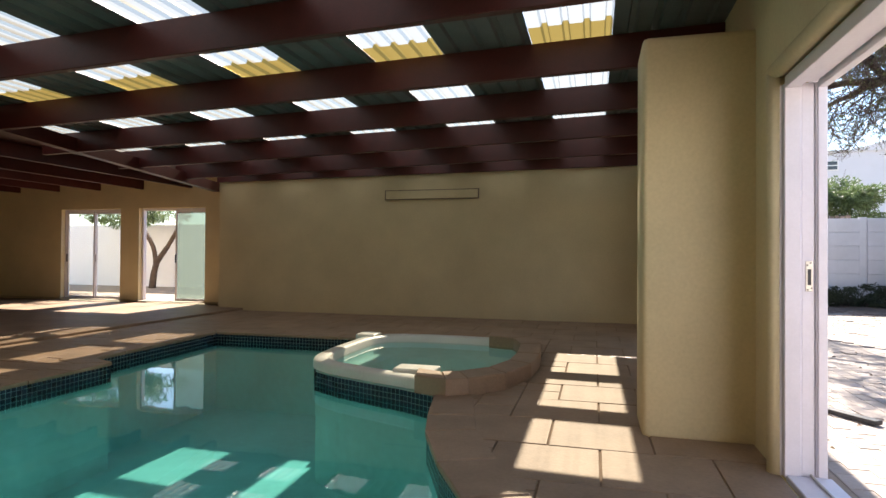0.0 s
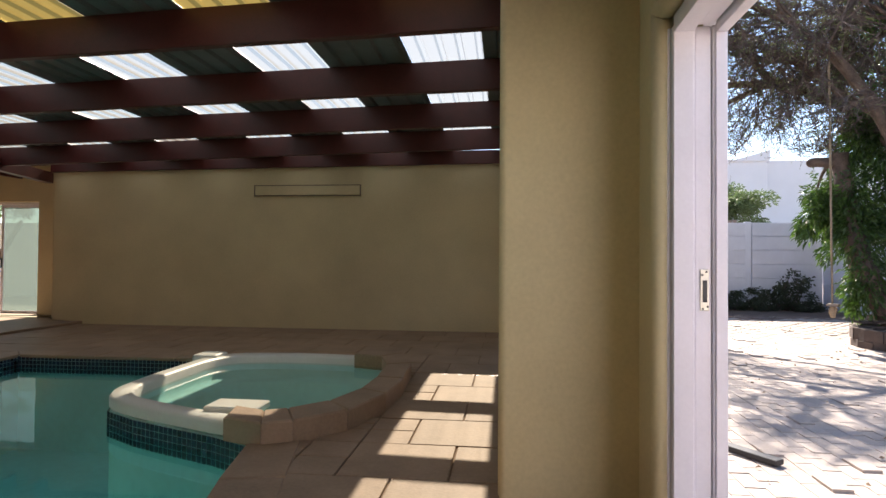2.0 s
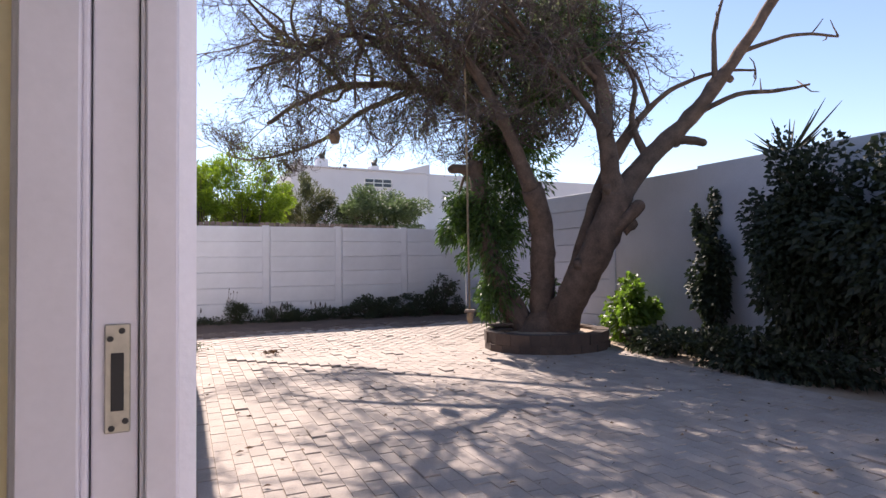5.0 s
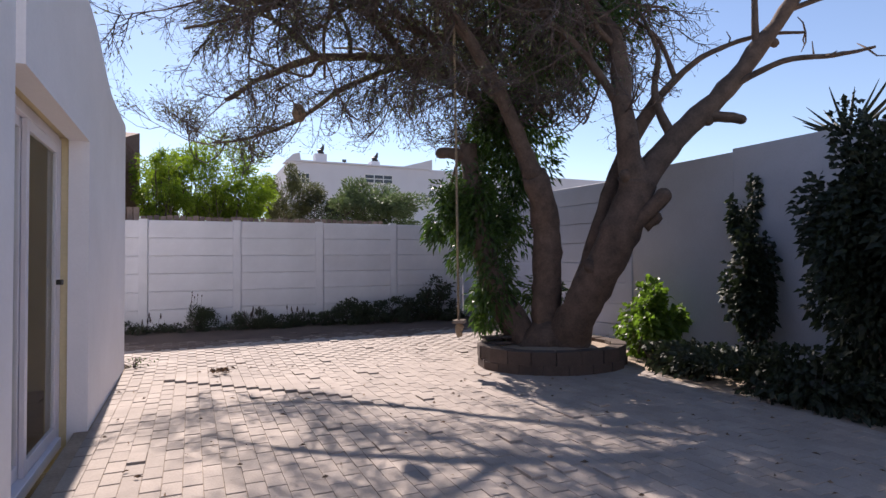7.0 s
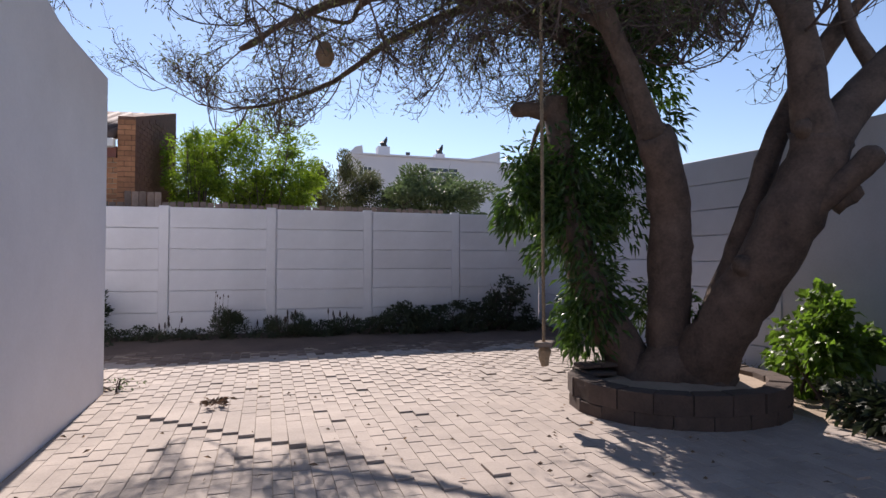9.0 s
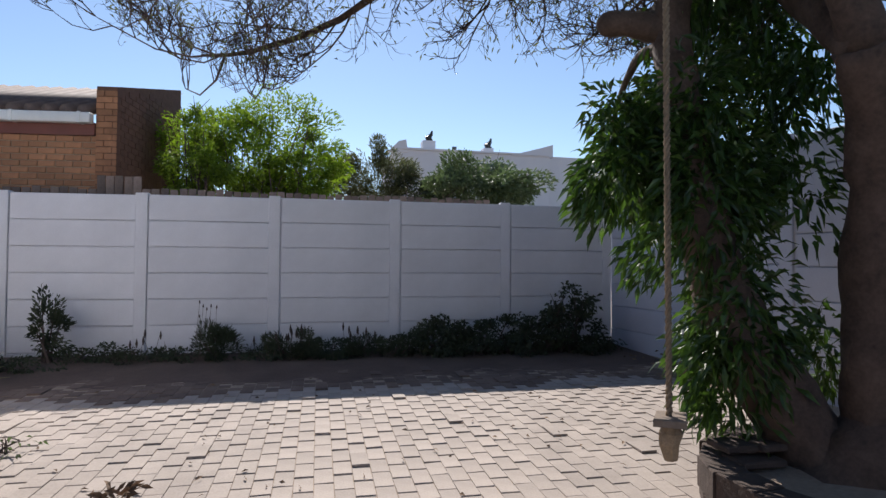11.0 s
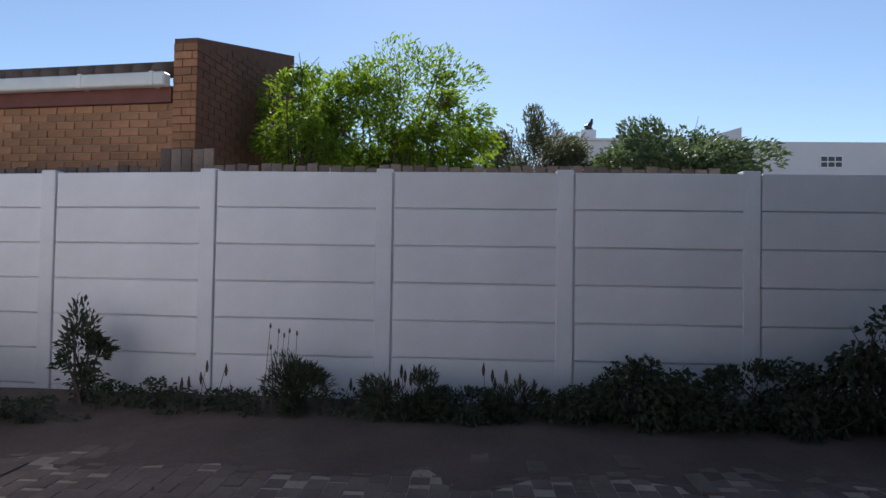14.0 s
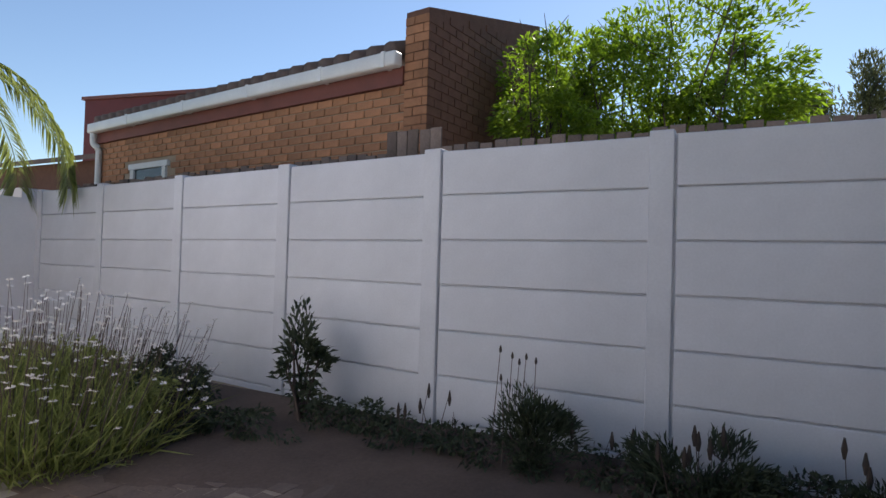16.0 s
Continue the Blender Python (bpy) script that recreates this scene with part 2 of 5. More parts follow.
class Shape:
    """Gathers vertices and faces of one mesh."""

    def __init__(self):
        self.v, self.f = [], []

    def add(self, verts, faces):
        k = len(self.v)
        self.v.extend(tuple(p) for p in verts)
        self.f.extend(tuple(i + k for i in q) for q in faces)
        return self

    def box(self, a, b, chamfer=0.0):
        (x0, y0, z0), (x1, y1, z1) = a, b
        c = chamfer
        if not c:
            v = [(x, y, z) for z in (z0, z1) for y in (y0, y1) for x in (x0, x1)]
            return self.add(v, [(0, 2, 3, 1), (4, 5, 7, 6), (0, 1, 5, 4), (1, 3, 7, 5), (3, 2, 6, 7), (2, 0, 4, 6)])
        bm = bmesh.new()
        vs = [bm.verts.new((x, y, z)) for z in (z0, z1) for y in (y0, y1) for x in (x0, x1)]
        for q in [(0, 2, 3, 1), (4, 5, 7, 6), (0, 1, 5, 4), (1, 3, 7, 5), (3, 2, 6, 7), (2, 0, 4, 6)]:
            bm.faces.new([vs[i] for i in q])
        bmesh.ops.bevel(bm, geom=bm.edges[:], offset=c, segments=2 if c > 0.01 else 1, affect="EDGES", profile=0.5)
        bm.verts.index_update()
        self.add([p.co[:] for p in bm.verts], [[p.index for p in q.verts] for q in bm.faces])
        bm.free()
        return self

    def prism(self, poly, z0, z1, lip=0.0):
        """An upright prism over a plan polygon (counter-clockwise), with an optional chamfered upper edge."""
        n = len(poly)
        rings = [[(x, y, z0) for x, y in poly]]
        if lip:
            cx, cy = sum(p[0] for p in poly) / n, sum(p[1] for p in poly) / n
            rings.append([(x, y, z1 - lip) for x, y in poly])
            top = []
            for x, y in poly:
                d = math.hypot(x - cx, y - cy) or 1
                top.append((x - (x - cx) / d * lip * 1.3, y - (y - cy) / d * lip * 1.3, z1))
            rings.append(top)
        else:
            rings.append([(x, y, z1) for x, y in poly])
        v = [p for r in rings for p in r]
        f = [tuple(range(n - 1, -1, -1)), tuple(range(len(v) - n, len(v)))]
        for r in range(len(rings) - 1):
            f += [(r * n + i, r * n + (i + 1) % n, (r + 1) * n + (i + 1) % n, (r + 1) * n + i) for i in range(n)]
        return self.add(v, f)

    def tube(self, pts, radii, sides=8, wobble=0.0, rng=None):
        pts = [Vector(p) for p in pts]
        k = len(self.v)
        ref = Vector((0.31, 0.17, 0.93))
        for i, p in enumerate(pts):
            d = (pts[min(i + 1, len(pts) - 1)] - pts[max(i - 1, 0)]).normalized()
            u = d.cross(ref)
            u = u.normalized() if u.length > 1e-4 else d.orthogonal().normalized()
            w = d.cross(u)
            for s in range(sides):
                a = 2 * math.pi * s / sides
                r = radii[i] * (1 + (rng.uniform(-wobble, wobble) if wobble else 0))
                self.v.append(tuple(p + (u * math.cos(a) + w * math.sin(a)) * r))
        for i in range(len(pts) - 1):
            for s in range(sides):
                a, b = k + i * sides + s, k + i * sides + (s + 1) % sides
                self.f.append((a, b, b + sides, a + sides))
        self.f.append(tuple(k + s for s in range(sides - 1, -1, -1)))
        e = k + (len(pts) - 1) * sides
        self.f.append(tuple(e + s for s in range(sides)))
        return self

    def leaf(self, base, way, length, width, roll, droop=0.3):
        """One leaf: a folded blade with a point, bent along its length."""
        d = Vector(way).normalized()
        side = d.cross(Vector((math.sin(roll), math.cos(roll), 0.6))).normalized()
        up = side.cross(d)
        b = Vector(base)
        mid = b + d * length * 0.5 + up * length * 0.06
        tip = b + d * length - Vector((0, 0, 1)) * length * droop * 0.5
        k = len(self.v)
        self.v.extend(tuple(p) for p in (b, mid + side * width * 0.5 + up * width * 0.15, mid, mid - side * width * 0.5 + up * width * 0.15, tip))
        self.f.extend([(k, k + 1, k + 2), (k, k + 2, k + 3), (k + 1, k + 4, k + 2), (k + 2, k + 4, k + 3)])
        return self

    def mesh(self, name, smooth=False):
        me = bpy.data.meshes.new(name)
        me.from_pydata(self.v, [], self.f)
        me.update()
        if smooth:
            me.polygons.foreach_set("use_smooth", [True] * len(me.polygons))
        return me


def part(name, shape, material, parent=None, label="", smooth=False):
    me = shape.mesh(name, smooth) if isinstance(shape, Shape) else shape
    if not me.materials:
        me.materials.append(M[material])
    ob = new(name, me)
    ob.parent = parent
    if label:
        tagged(ob, label)
    return ob


def thing(name, label, category, at=(0, 0, 0), group="", kind=""):
    ob = new(name)
    ob.location = at
    return tagged(ob, label, category, group, kind)


def structure(name, shape, material, label, category, smooth=False):
    return tagged(part(name, shape, material, None, "", smooth), label, category, "", "structure")


def smooth_line(pts, n=6):
    """A Catmull-Rom line through points."""
    P = [Vector(p) for p in pts]
    out = []
    for i in range(len(P) - 1):
        a, b, c, d = P[max(i - 1, 0)], P[i], P[i + 1], P[min(i + 2, len(P) - 1)]
        for j in range(n):
            t = j / n
            out.append(0.5 * (2 * b + (c - a) * t + (2 * a - 5 * b + 4 * c - d) * t * t + (3 * b - a - 3 * c + d) * t ** 3))
    return out + [P[-1]]


def ground_z(x, y):
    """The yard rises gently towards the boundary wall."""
    a = min(max((y - 3.0) / 6.5, 0), 1)
    b = min(max((y - 9.5) / 5.0, 0), 1)
    return -0.07 + 0.07 * a + 0.11 * b * b * (3 - 2 * b)


# ---- setting: ground and paving ----
def axis(stops, step_inside):
    out = []
    for a, b in zip(stops, stops[1:]):
        n = max(1, round((b - a) / step_inside)) if b - a < 30 else 1
        out += [a + (b - a) * i / n for i in range(n)]
    return out + [stops[-1]]


gx = axis([-900, -60, -16.0, 1.1, 9.0, 30.0, 900], 0.6)
gy = axis([-900, -40, -3.0, 11.1, 16.0, 45.0, 900], 0.6)
ground = Shape()
for j in range(len(gy)):
    for i in range(len(gx)):
        x, y = gx[i], gy[j]
        ground.v.append((x, y, ground_z(x, y) - 0.0065 + (0.001 * noise.noise((x * 1.3, y * 1.3, 0)) if abs(x) < 30 else 0)))
for j in range(len(gy) - 1):
    for i in range(len(gx) - 1):
        cx, cy = (gx[i] + gx[i + 1]) / 2, (gy[j] + gy[j + 1]) / 2
        if -16.0 < cx < 1.1 and -3.0 < cy < 11.1:
            continue
        k = j * len(gx) + i
        ground.f.append((k, k + 1, k + 1 + len(gx), k + len(gx)))
bed = Shape()
for j in range(9):
    for i in range(41):
        x = -4.6 + 12.0 * i / 40
        y = 12.45 + 0.3 * noise.noise((x * 0.8, 2, 0)) + (14.55 - 12.45) * j / 8
        bed.v.append((x, min(y, 14.55), ground_z(x, y) + (-0.016 if j == 0 else -0.018 + 0.014 * noise.noise((x * 2.1, y * 2.1, 1)) + 0.045 * j / 8)))
for j in range(8):
    for i in range(40):
        k = j * 41 + i
        bed.f.append((k, k + 1, k + 42, k + 41))
structure("soil_bed", bed, "dirt", "bare brown soil bed along the boundary wall", "soil", True)
structure("ground", ground, "sand", "pale sandy soil round the paved yard", "ground", True)

# ---- setting: the house ----
FLOOR, LOUNGE = -0.06, -0.02
BACK, EAST_IN, EAST_OUT = 10.7, 0.9, 1.19


def wall_yz(poly, x0, x1):
    """A wall slab: a polygon in y and z, extruded along x."""
    n = len(poly)
    v = [(x, y, z) for x in (x0, x1) for y, z in poly]
    f = [tuple(range(n)), tuple(range(2 * n - 1, n - 1, -1))]
    f += [(i + n, (i + 1) % n + n, (i + 1) % n, i) for i in range(n)]
    return v, f


def parapet(y):
    if y > 10.0:
        return 2.97
    t = min((10.0 - y) / 1.5, 1)
    return 2.97 + 0.36 * t * t * (3 - 2 * t)


def east_leaf(x0, x1, margin, far):
    s = Shape()
    lo = -0.3
    wide = x1
    for y0, y1, z0 in ((-2.85, 1.0 - margin, lo), (1.0 - margin, far, 2.2 + margin), (far, 6.6 - margin, lo), (6.6 - margin, 8.5 + margin, 2.25 + margin), (8.5 + margin, 11.15, lo)):
        x1 = min(wide, 1.15) if y1 < 7 else wide
        ys = [y0 + (y1 - y0) * i / 8 for i in range(9)]
        s.add(*wall_yz([(y0, z0), (y1, z0)] + [(y, parapet(y)) for y in reversed(ys)], x0, x1))
    return s


structure("wall_east", east_leaf(1.05, EAST_OUT, 0.0, 3.36), "white_wall", "white painted outer plaster wall with a curved parapet", "wall")
structure("wall_east_inner", east_leaf(EAST_IN, 1.046, 0.02, 3.27), "cream", "cream plaster inner face of the outer wall", "wall")
structure("wall_back", Shape().box((-8.32, BACK, -0.3), (1.046, 10.95, 2.99), 0.03), "cream", "cream plaster wall behind the pool", "wall")
structure("wall_back_outer", Shape().box((-8.3, 10.954, -0.3), (1.046, 11.15, 2.97)), "white_wall", "white painted outer wall", "wall")
structure("wall_stub", Shape().box((-8.3, 11.154, -0.3), (-7.6, 11.45, 3.1)), "cream", "cream plaster wall end beside the lounge", "wall")
lw = Shape()
for x0, x1, z0, z1 in ((-15.6, -13.35, -0.3, 3.1), (-11.5, -10.95, -0.3, 3.1), (-9.05, -8.304, -0.3, 3.1), (-13.35, -11.5, 2.28, 3.1), (-10.95, -9.05, 2.28, 3.1)):
    lw.box((x0, 11.2, z0), (x1, 11.45, z1))
structure("wall_lounge", lw, "cream", "cream plaster wall with two sliding doors", "wall")
structure("wall_west", Shape().box((-15.85, -2.85, -0.3), (-15.6, 11.45, 3.3)), "cream", "plain cream plaster wall", "wall")
structure("wall_south", Shape().box((-15.6, -2.85, -0.3), (EAST_IN, -2.6, 3.3)), "cream", "plain cream plaster wall", "wall")
structure("floor_lounge", Shape().box((-15.6, -2.6, -0.25), (-7.67, 11.2, LOUNGE), 0.012), "deck", "brown tiled lounge floor one low step up", "floor")

# ceiling and roof of the lounge, one flat sheet over joists
structure("ceiling_lounge", Shape().box((-15.6, -2.6, 3.0), (-8.32, 11.2, 3.06)), "beam", "dark red-brown boarded ceiling", "ceiling")
for x in (-14.75, -13.45, -12.15, -10.85, -9.45):
    tagged(part("ceiling_joist", Shape().box((x - 0.04, -2.6, 2.74), (x + 0.04, 11.2, 3.0), 0.006), "beam"), "dark red-brown painted timber joist", "beam", "lounge joists", "structure")

# pool hall roof: beams, girder, corrugated sheets
FALL, SKEW = 0.014, -0.036
BEAM_Y = [4.7 + 1.43 * k for k in range(-4, 4)]


def leaning(shape, fall=FALL, skew=SKEW):
    """Leans a shape with the roof, which falls and runs back a little towards the lounge."""
    shape.v = [(x, y + skew * x, z + fall * x) for x, y, z in shape.v]
    return shape


for y in BEAM_Y:
    tagged(part("roof_beam", leaning(Shape().box((-8.3, y, 2.79), (EAST_IN, y + 0.07, 3.085), 0.006)), "beam"), "dark red-brown painted roof beam", "beam", "pool hall beams", "structure")
tagged(part("roof_beam", leaning(Shape().box((-8.3, 10.6, 2.85), (EAST_IN, 10.67, 3.085), 0.006), 0.009, 0.0), "beam"), "dark red-brown painted roof beam", "beam", "pool hall beams", "structure")


def girder_at(y):
    """The girder's centre line, which runs in towards the pool and up."""
    t = 10.6 - y
    return -8.3 + 0.15 * t, 2.56 + 0.03 * t


gd = Shape()
gv = []
for y in (-2.6, 10.6):
    gxx, gz = girder_at(y)
    gv += [(gxx - 0.07, y, gz), (gxx + 0.07, y, gz), (gxx + 0.07, y, gz + 0.2), (gxx - 0.07, y, gz + 0.2)]
gd.add(gv, BOX_FACES)
tagged(part("girder", gd, "beam"), "long dark red-brown painted girder", "beam", "", "structure")
for y in BEAM_Y[1:]:
    y += 0.75
    gxx, gz = girder_at(y)
    tagged(part("roof_post", Shape().box((gxx - 0.03, y, gz + 0.19), (gxx + 0.03, y + 0.06, 3.02)), "beam"), "short dark timber post on the girder", "post", "girder posts", "structure")


def corrugated(width, y0, y1, pitch=0.19):
    s = Shape()
    xs, z = [], []
    n = round(width / pitch)
    p = width / n
    for i in range(n):
        for a, h in ((0.0, 0.0), (0.62, 0.0), (0.70, 0.032), (0.92, 0.032)):
            xs.append((i + a) * p)
            z.append(h)
    xs.append(width)
    z.append(0.0)
    m = len(xs)
    ys = [y0 + (y1 - y0) * j / 4 for j in range(5)]
    for y in ys:
        for q in range(m):
            s.v.append((xs[q], y, z[q]))
    for j in range(4):
        for q in range(m - 1):
            k = j * m + q
            s.f.append((k, k + 1, k + 1 + m, k + m))
    return s


roof = thing("roof", "corrugated roof of dark sheets and translucent strips", "roof", kind="structure")
sky_mesh = corrugated(0.695, -2.7, 10.6).mesh("skylight_sheet")
stain_mesh = corrugated(0.687, 4.36, 5.0).mesh("stained_strip")
dark_mesh = corrugated(0.827, -2.7, 10.6).mesh("roof_sheet")
end_mesh = corrugated(0.96, -2.7, 10.6).mesh("roof_sheet")


def sheet(name, mesh, material, x, z, label):
    o = part(name, mesh, material, roof, label)
    o.location = (x, SKEW * x, z + FALL * x)
    o.rotation_euler = (0, -math.atan(FALL), 0)


for i in range(6):
    x = -0.681 - 1.522 * i
    sheet("skylight_sheet", sky_mesh, "skylight", x, 3.1, "translucent white corrugated sheet")
    sheet("stained_strip", stain_mesh, "stained", x + 0.004, 3.093, "yellow-stained lap of translucent sheet")
    if i < 5:
        sheet("roof_sheet", dark_mesh, "roof_sheet", x - 0.827, 3.095, "dark grey corrugated sheet")
sheet("roof_sheet", end_mesh, "roof_sheet", 0.014, 3.095, "dark grey corrugated sheet")

# pilaster inside the wide doorway
structure("pilaster", Shape().box((0.19, 3.77, FLOOR - 0.02), (EAST_IN + 0.08, 4.25, 2.7), 0.04), "cream", "smooth cream plaster pilaster with rounded edges", "pillar", True)

# ---- pool ----
POOL = [(-5.35, 0.45), (-4.4, 0.1), (-2.2, 0.1), (-1.15, 0.45), (-0.7, 1.1), (-0.58, 1.8), (-0.75, 2.45), (-1.0, 2.9), (-1.24, 3.45), (-1.34, 3.85), (-1.46, 4.46),
        (-1.82, 4.64), (-2.2, 4.78), (-2.63, 4.95), (-3.0, 5.16), (-3.18, 5.5), (-3.25, 6.4), (-3.3, 7.45), (-5.9, 7.4), (-5.8, 5.0), (-5.4, 4.85)]
WATER = -0.2


def dense(poly, step=0.22):
    out = []
    for (x0, y0), (x1, y1) in zip(poly, poly[1:] + poly[:1]):
        n = max(1, round(math.hypot(x1 - x0, y1 - y0) / step))
        out += [(x0 + (x1 - x0) * i / n, y0 + (y1 - y0) * i / n) for i in range(n)]
    return out


def inside(p, poly):
    x, y = p
    hit = False
    for (x0, y0), (x1, y1) in zip(poly, poly[1:] + poly[:1]):
        if (y0 > y) != (y1 > y) and x < (x1 - x0) * (y - y0) / (y1 - y0) + x0:
            hit = not hit
    return hit


def gap_to(p, poly):
    best = 9.0
    for (x0, y0), (x1, y1) in zip(poly, poly[1:] + poly[:1]):
        dx, dy = x1 - x0, y1 - y0
        t = max(0, min(1, ((p[0] - x0) * dx + (p[1] - y0) * dy) / (dx * dx + dy * dy)))
        best = min(best, math.hypot(p[0] - x0 - t * dx, p[1] - y0 - t * dy))
    return best


def filled(rings, z):
    """A flat sheet between an outer ring and holes."""
    bm = bmesh.new()
    for ring in rings:
        vs = [bm.verts.new((x, y, z)) for x, y in ring]
        for a, b in zip(vs, vs[1:] + vs[:1]):
            bm.edges.new((a, b))
    bmesh.ops.triangle_fill(bm, use_beauty=True, use_dissolve=False, edges=bm.edges[:], normal=(0, 0, 1))
    bm.verts.index_update()
    for f in bm.faces:
        f.normal_update()
        if f.normal.z < 0:
            f.normal_flip()
    s = Shape().add([v.co[:] for v in bm.verts], [[v.index for v in f.verts] for f in bm.faces])
    bm.free()
    return s


ring = dense(POOL)
basin = Shape()
n = len(ring)
basin.add([(x, y, FLOOR - 0.012) for x, y in ring] + [(x, y, -1.25) for x, y in ring], [(i, (i + 1) % n, (i + 1) % n + n, i + n) for i in range(n)])
basin.add(*(lambda s: (s.v, s.f))(filled([ring], -1.25)))
pool = thing("swimming_pool", "indoor swimming pool of turquoise plaster with a dark mosaic waterline", "swimming pool", kind="structure")
part("basin", basin, "basin", pool)
part("water", filled([ring], WATER), "water", pool, "still clear turquoise water")
band = Shape()
fine = dense(POOL, 0.052)
for (x0, y0), (x1, y1) in zip(fine, fine[1:] + fine[:1]):
    d = math.hypot(x1 - x0, y1 - y0)
    nx, ny = -(y1 - y0) / d, (x1 - x0) / d
    for r in range(4):
        z1 = FLOOR - 0.016 - r * 0.052
        z0 = z1 - 0.047
        g = 0.05
        a, b = (x0 + (x1 - x0) * g + nx * 0.02, y0 + (y1 - y0) * g + ny * 0.02), (x1 - (x1 - x0) * g + nx * 0.02, y1 - (y1 - y0) * g + ny * 0.02)
        band.add([(*a, z0), (*b, z0), (*b, z1), (*a, z1)], [(0, 1, 2, 3)])
tagged(part("mosaic_band", band, "mosaic", pool, "small dark blue mosaic tiles along the waterline"), kind="stuff")
deck = part("floor", filled([[(-7.67, -2.6), (EAST_IN, -2.6), (EAST_IN, 10.7), (-7.67, 10.7)], dense(POOL[:11] + [(-1.12, 4.8), (-0.88, 5.4), (-0.86, 6.2), (-1.0, 7.05), (-1.45, 7.28), (-2.5, 7.34), (-3.1, 7.2)] + POOL[17:])], FLOOR - 0.014), "grout")
tagged(deck, "brown slab deck with recessed joints round the pool", "floor", "", "structure")

# spa
SPA = [(-1.4, 4.48), (-1.82, 4.62), (-2.2, 4.76), (-2.63, 4.93), (-3.0, 5.14), (-3.2, 5.5), (-3.25, 6.4), (-3.15, 7.25), (-2.5, 7.5), (-1.4, 7.45), (-0.9, 7.2), (-0.76, 6.2), (-0.78, 5.4), (-1.02, 4.75)]
sc = (-2.0, 6.1)


def shrink(poly, k):
    return [(sc[0] + (x - sc[0]) * k, sc[1] + (y - sc[1]) * k) for x, y in poly]


spa = thing("spa_tub", "raised white moulded spa tub with a stone-clad rim", "hot tub", kind="structure")
so = [tuple(p[:2]) for p in smooth_line([(*q, 0) for q in SPA + SPA[:1]], 4)[:-1]]
ns = len(so)
RIM = 0.04
levels = [(0.985, -0.06), (0.985, RIM - 0.03), (0.97, RIM), (0.87, RIM), (0.85, RIM - 0.025), (0.83, -0.12)]
shell = Shape()
for k, z in levels:
    shell.v += [(x, y, z) for x, y in shrink(so, k)]
for r in range(len(levels) - 1):
    shell.f += [(r * ns + i, r * ns + (i + 1) % ns, (r + 1) * ns + (i + 1) % ns, (r + 1) * ns + i) for i in range(ns)]
part("shell", shell, "shell", spa, "smooth white moulded shell", True)
inner = Shape()
steps = [(0.835, -0.06), (0.81, -0.17), (0.66, -0.2), (0.64, -0.22), (0.6, -0.6), (0.3, -0.64)]
for k, z in steps:
    inner.v += [(x, y, z) for x, y in shrink(so, k)]
for r in range(len(steps) - 1):
    inner.f += [(r * ns + i, r * ns + (i + 1) % ns, (r + 1) * ns + (i + 1) % ns, (r + 1) * ns + i) for i in range(ns)]
inner.f.append(tuple((len(steps) - 1) * ns + i for i in range(ns)))
part("seat_well", inner, "basin", spa, "pale blue moulded bench and well", True)
part("water", filled([shrink(so, 0.842)], -0.045), "spa_water", spa, "still pale green water")
part("step", Shape().box((-3.36, 7.0, FLOOR), (-3.06, 7.3, 0.07), 0.03), "shell", spa, "white moulded corner step")
part("step", Shape().box((-2.02, 4.84, RIM - 0.02), (-1.6, 5.1, RIM + 0.035), 0.01), "shell", spa, "white moulded step")
for i in range(0, ns, 3):
    x, y = so[i]
    if not (x > -1.5 and y < 7.6):
        continue
    a, b = so[i], so[min(i + 3, ns) % ns]
    ia, ib = shrink([a, b], 0.83)
    oa, ob_ = shrink([a, b], 1.035)
    e = 0.004
    q = [oa, ob_, ib, ia]
    cx, cy = sum(p[0] for p in q) / 4, sum(p[1] for p in q) / 4
    q = [(cx + (p[0] - cx) * (1 - e * 3), cy + (p[1] - cy) * (1 - e * 3)) for p in q]
    part("rim_stone", Shape().prism(q[::-1], FLOOR - 0.01, RIM + 0.055, 0.012), "deck", spa, "brown stone rim slab")

# flat strip light on the wall
light = thing("wall_light", "long flat cream-painted strip light casing on the wall", "wall light", (-3.33, BACK, 2.41))
part("casing", Shape().box((-0.97, -0.035, -0.085), (0.97, -0.002, 0.085), 0.008), "cream", light)
# thin dark outline round the casing
for a, b in (((-0.99, -0.03, 0.086), (0.99, -0.001, 0.1)), ((-0.99, -0.03, -0.1), (0.99, -0.001, -0.086)), ((-0.99, -0.03, -0.085), (-0.974, -0.001, 0.085)), ((0.974, -0.03, -0.085), (0.99, -0.001, 0.085))):
    part("rim", Shape().box(a, b), "plank", light, "thin dark edge")


# ---- doors ----
door = thing("door_1", "white painted sliding door frame with an open leaf pushed back", "door", (0, 0, 0), kind="structure")
for x0, x1, y0 in ((0.89, 0.905, 3.235), (0.905, 0.985, 3.2), (0.985, 0.995, 3.212), (0.998, 1.062, 3.225), (1.065, 1.073, 3.215), (1.073, 1.12, 3.205)):
    part("jamb", Shape().box((x0, y0, FLOOR), (x1, 3.268 if x1 < 1.05 else 3.358, 2.16), 0.003), "frame", door)
for x0, x1, z0 in ((0.905, 0.985, 2.13), (0.998, 1.062, 2.155), (1.073, 1.12, 2.125)):
    part("head", Shape().box((x0, 1.0, z0), (x1, 3.199, 2.199), 0.003), "frame", door)
part("sill", Shape().box((0.91, 1.0, FLOOR - 0.02), (1.14, 3.199, FLOOR + 0.02), 0.006), "frame", door, "worn white sill track")
part("rail", Shape().box((1.03, 1.0, FLOOR + 0.021), (1.038, 3.199, FLOOR + 0.035)), "steel", door, "steel running rail")
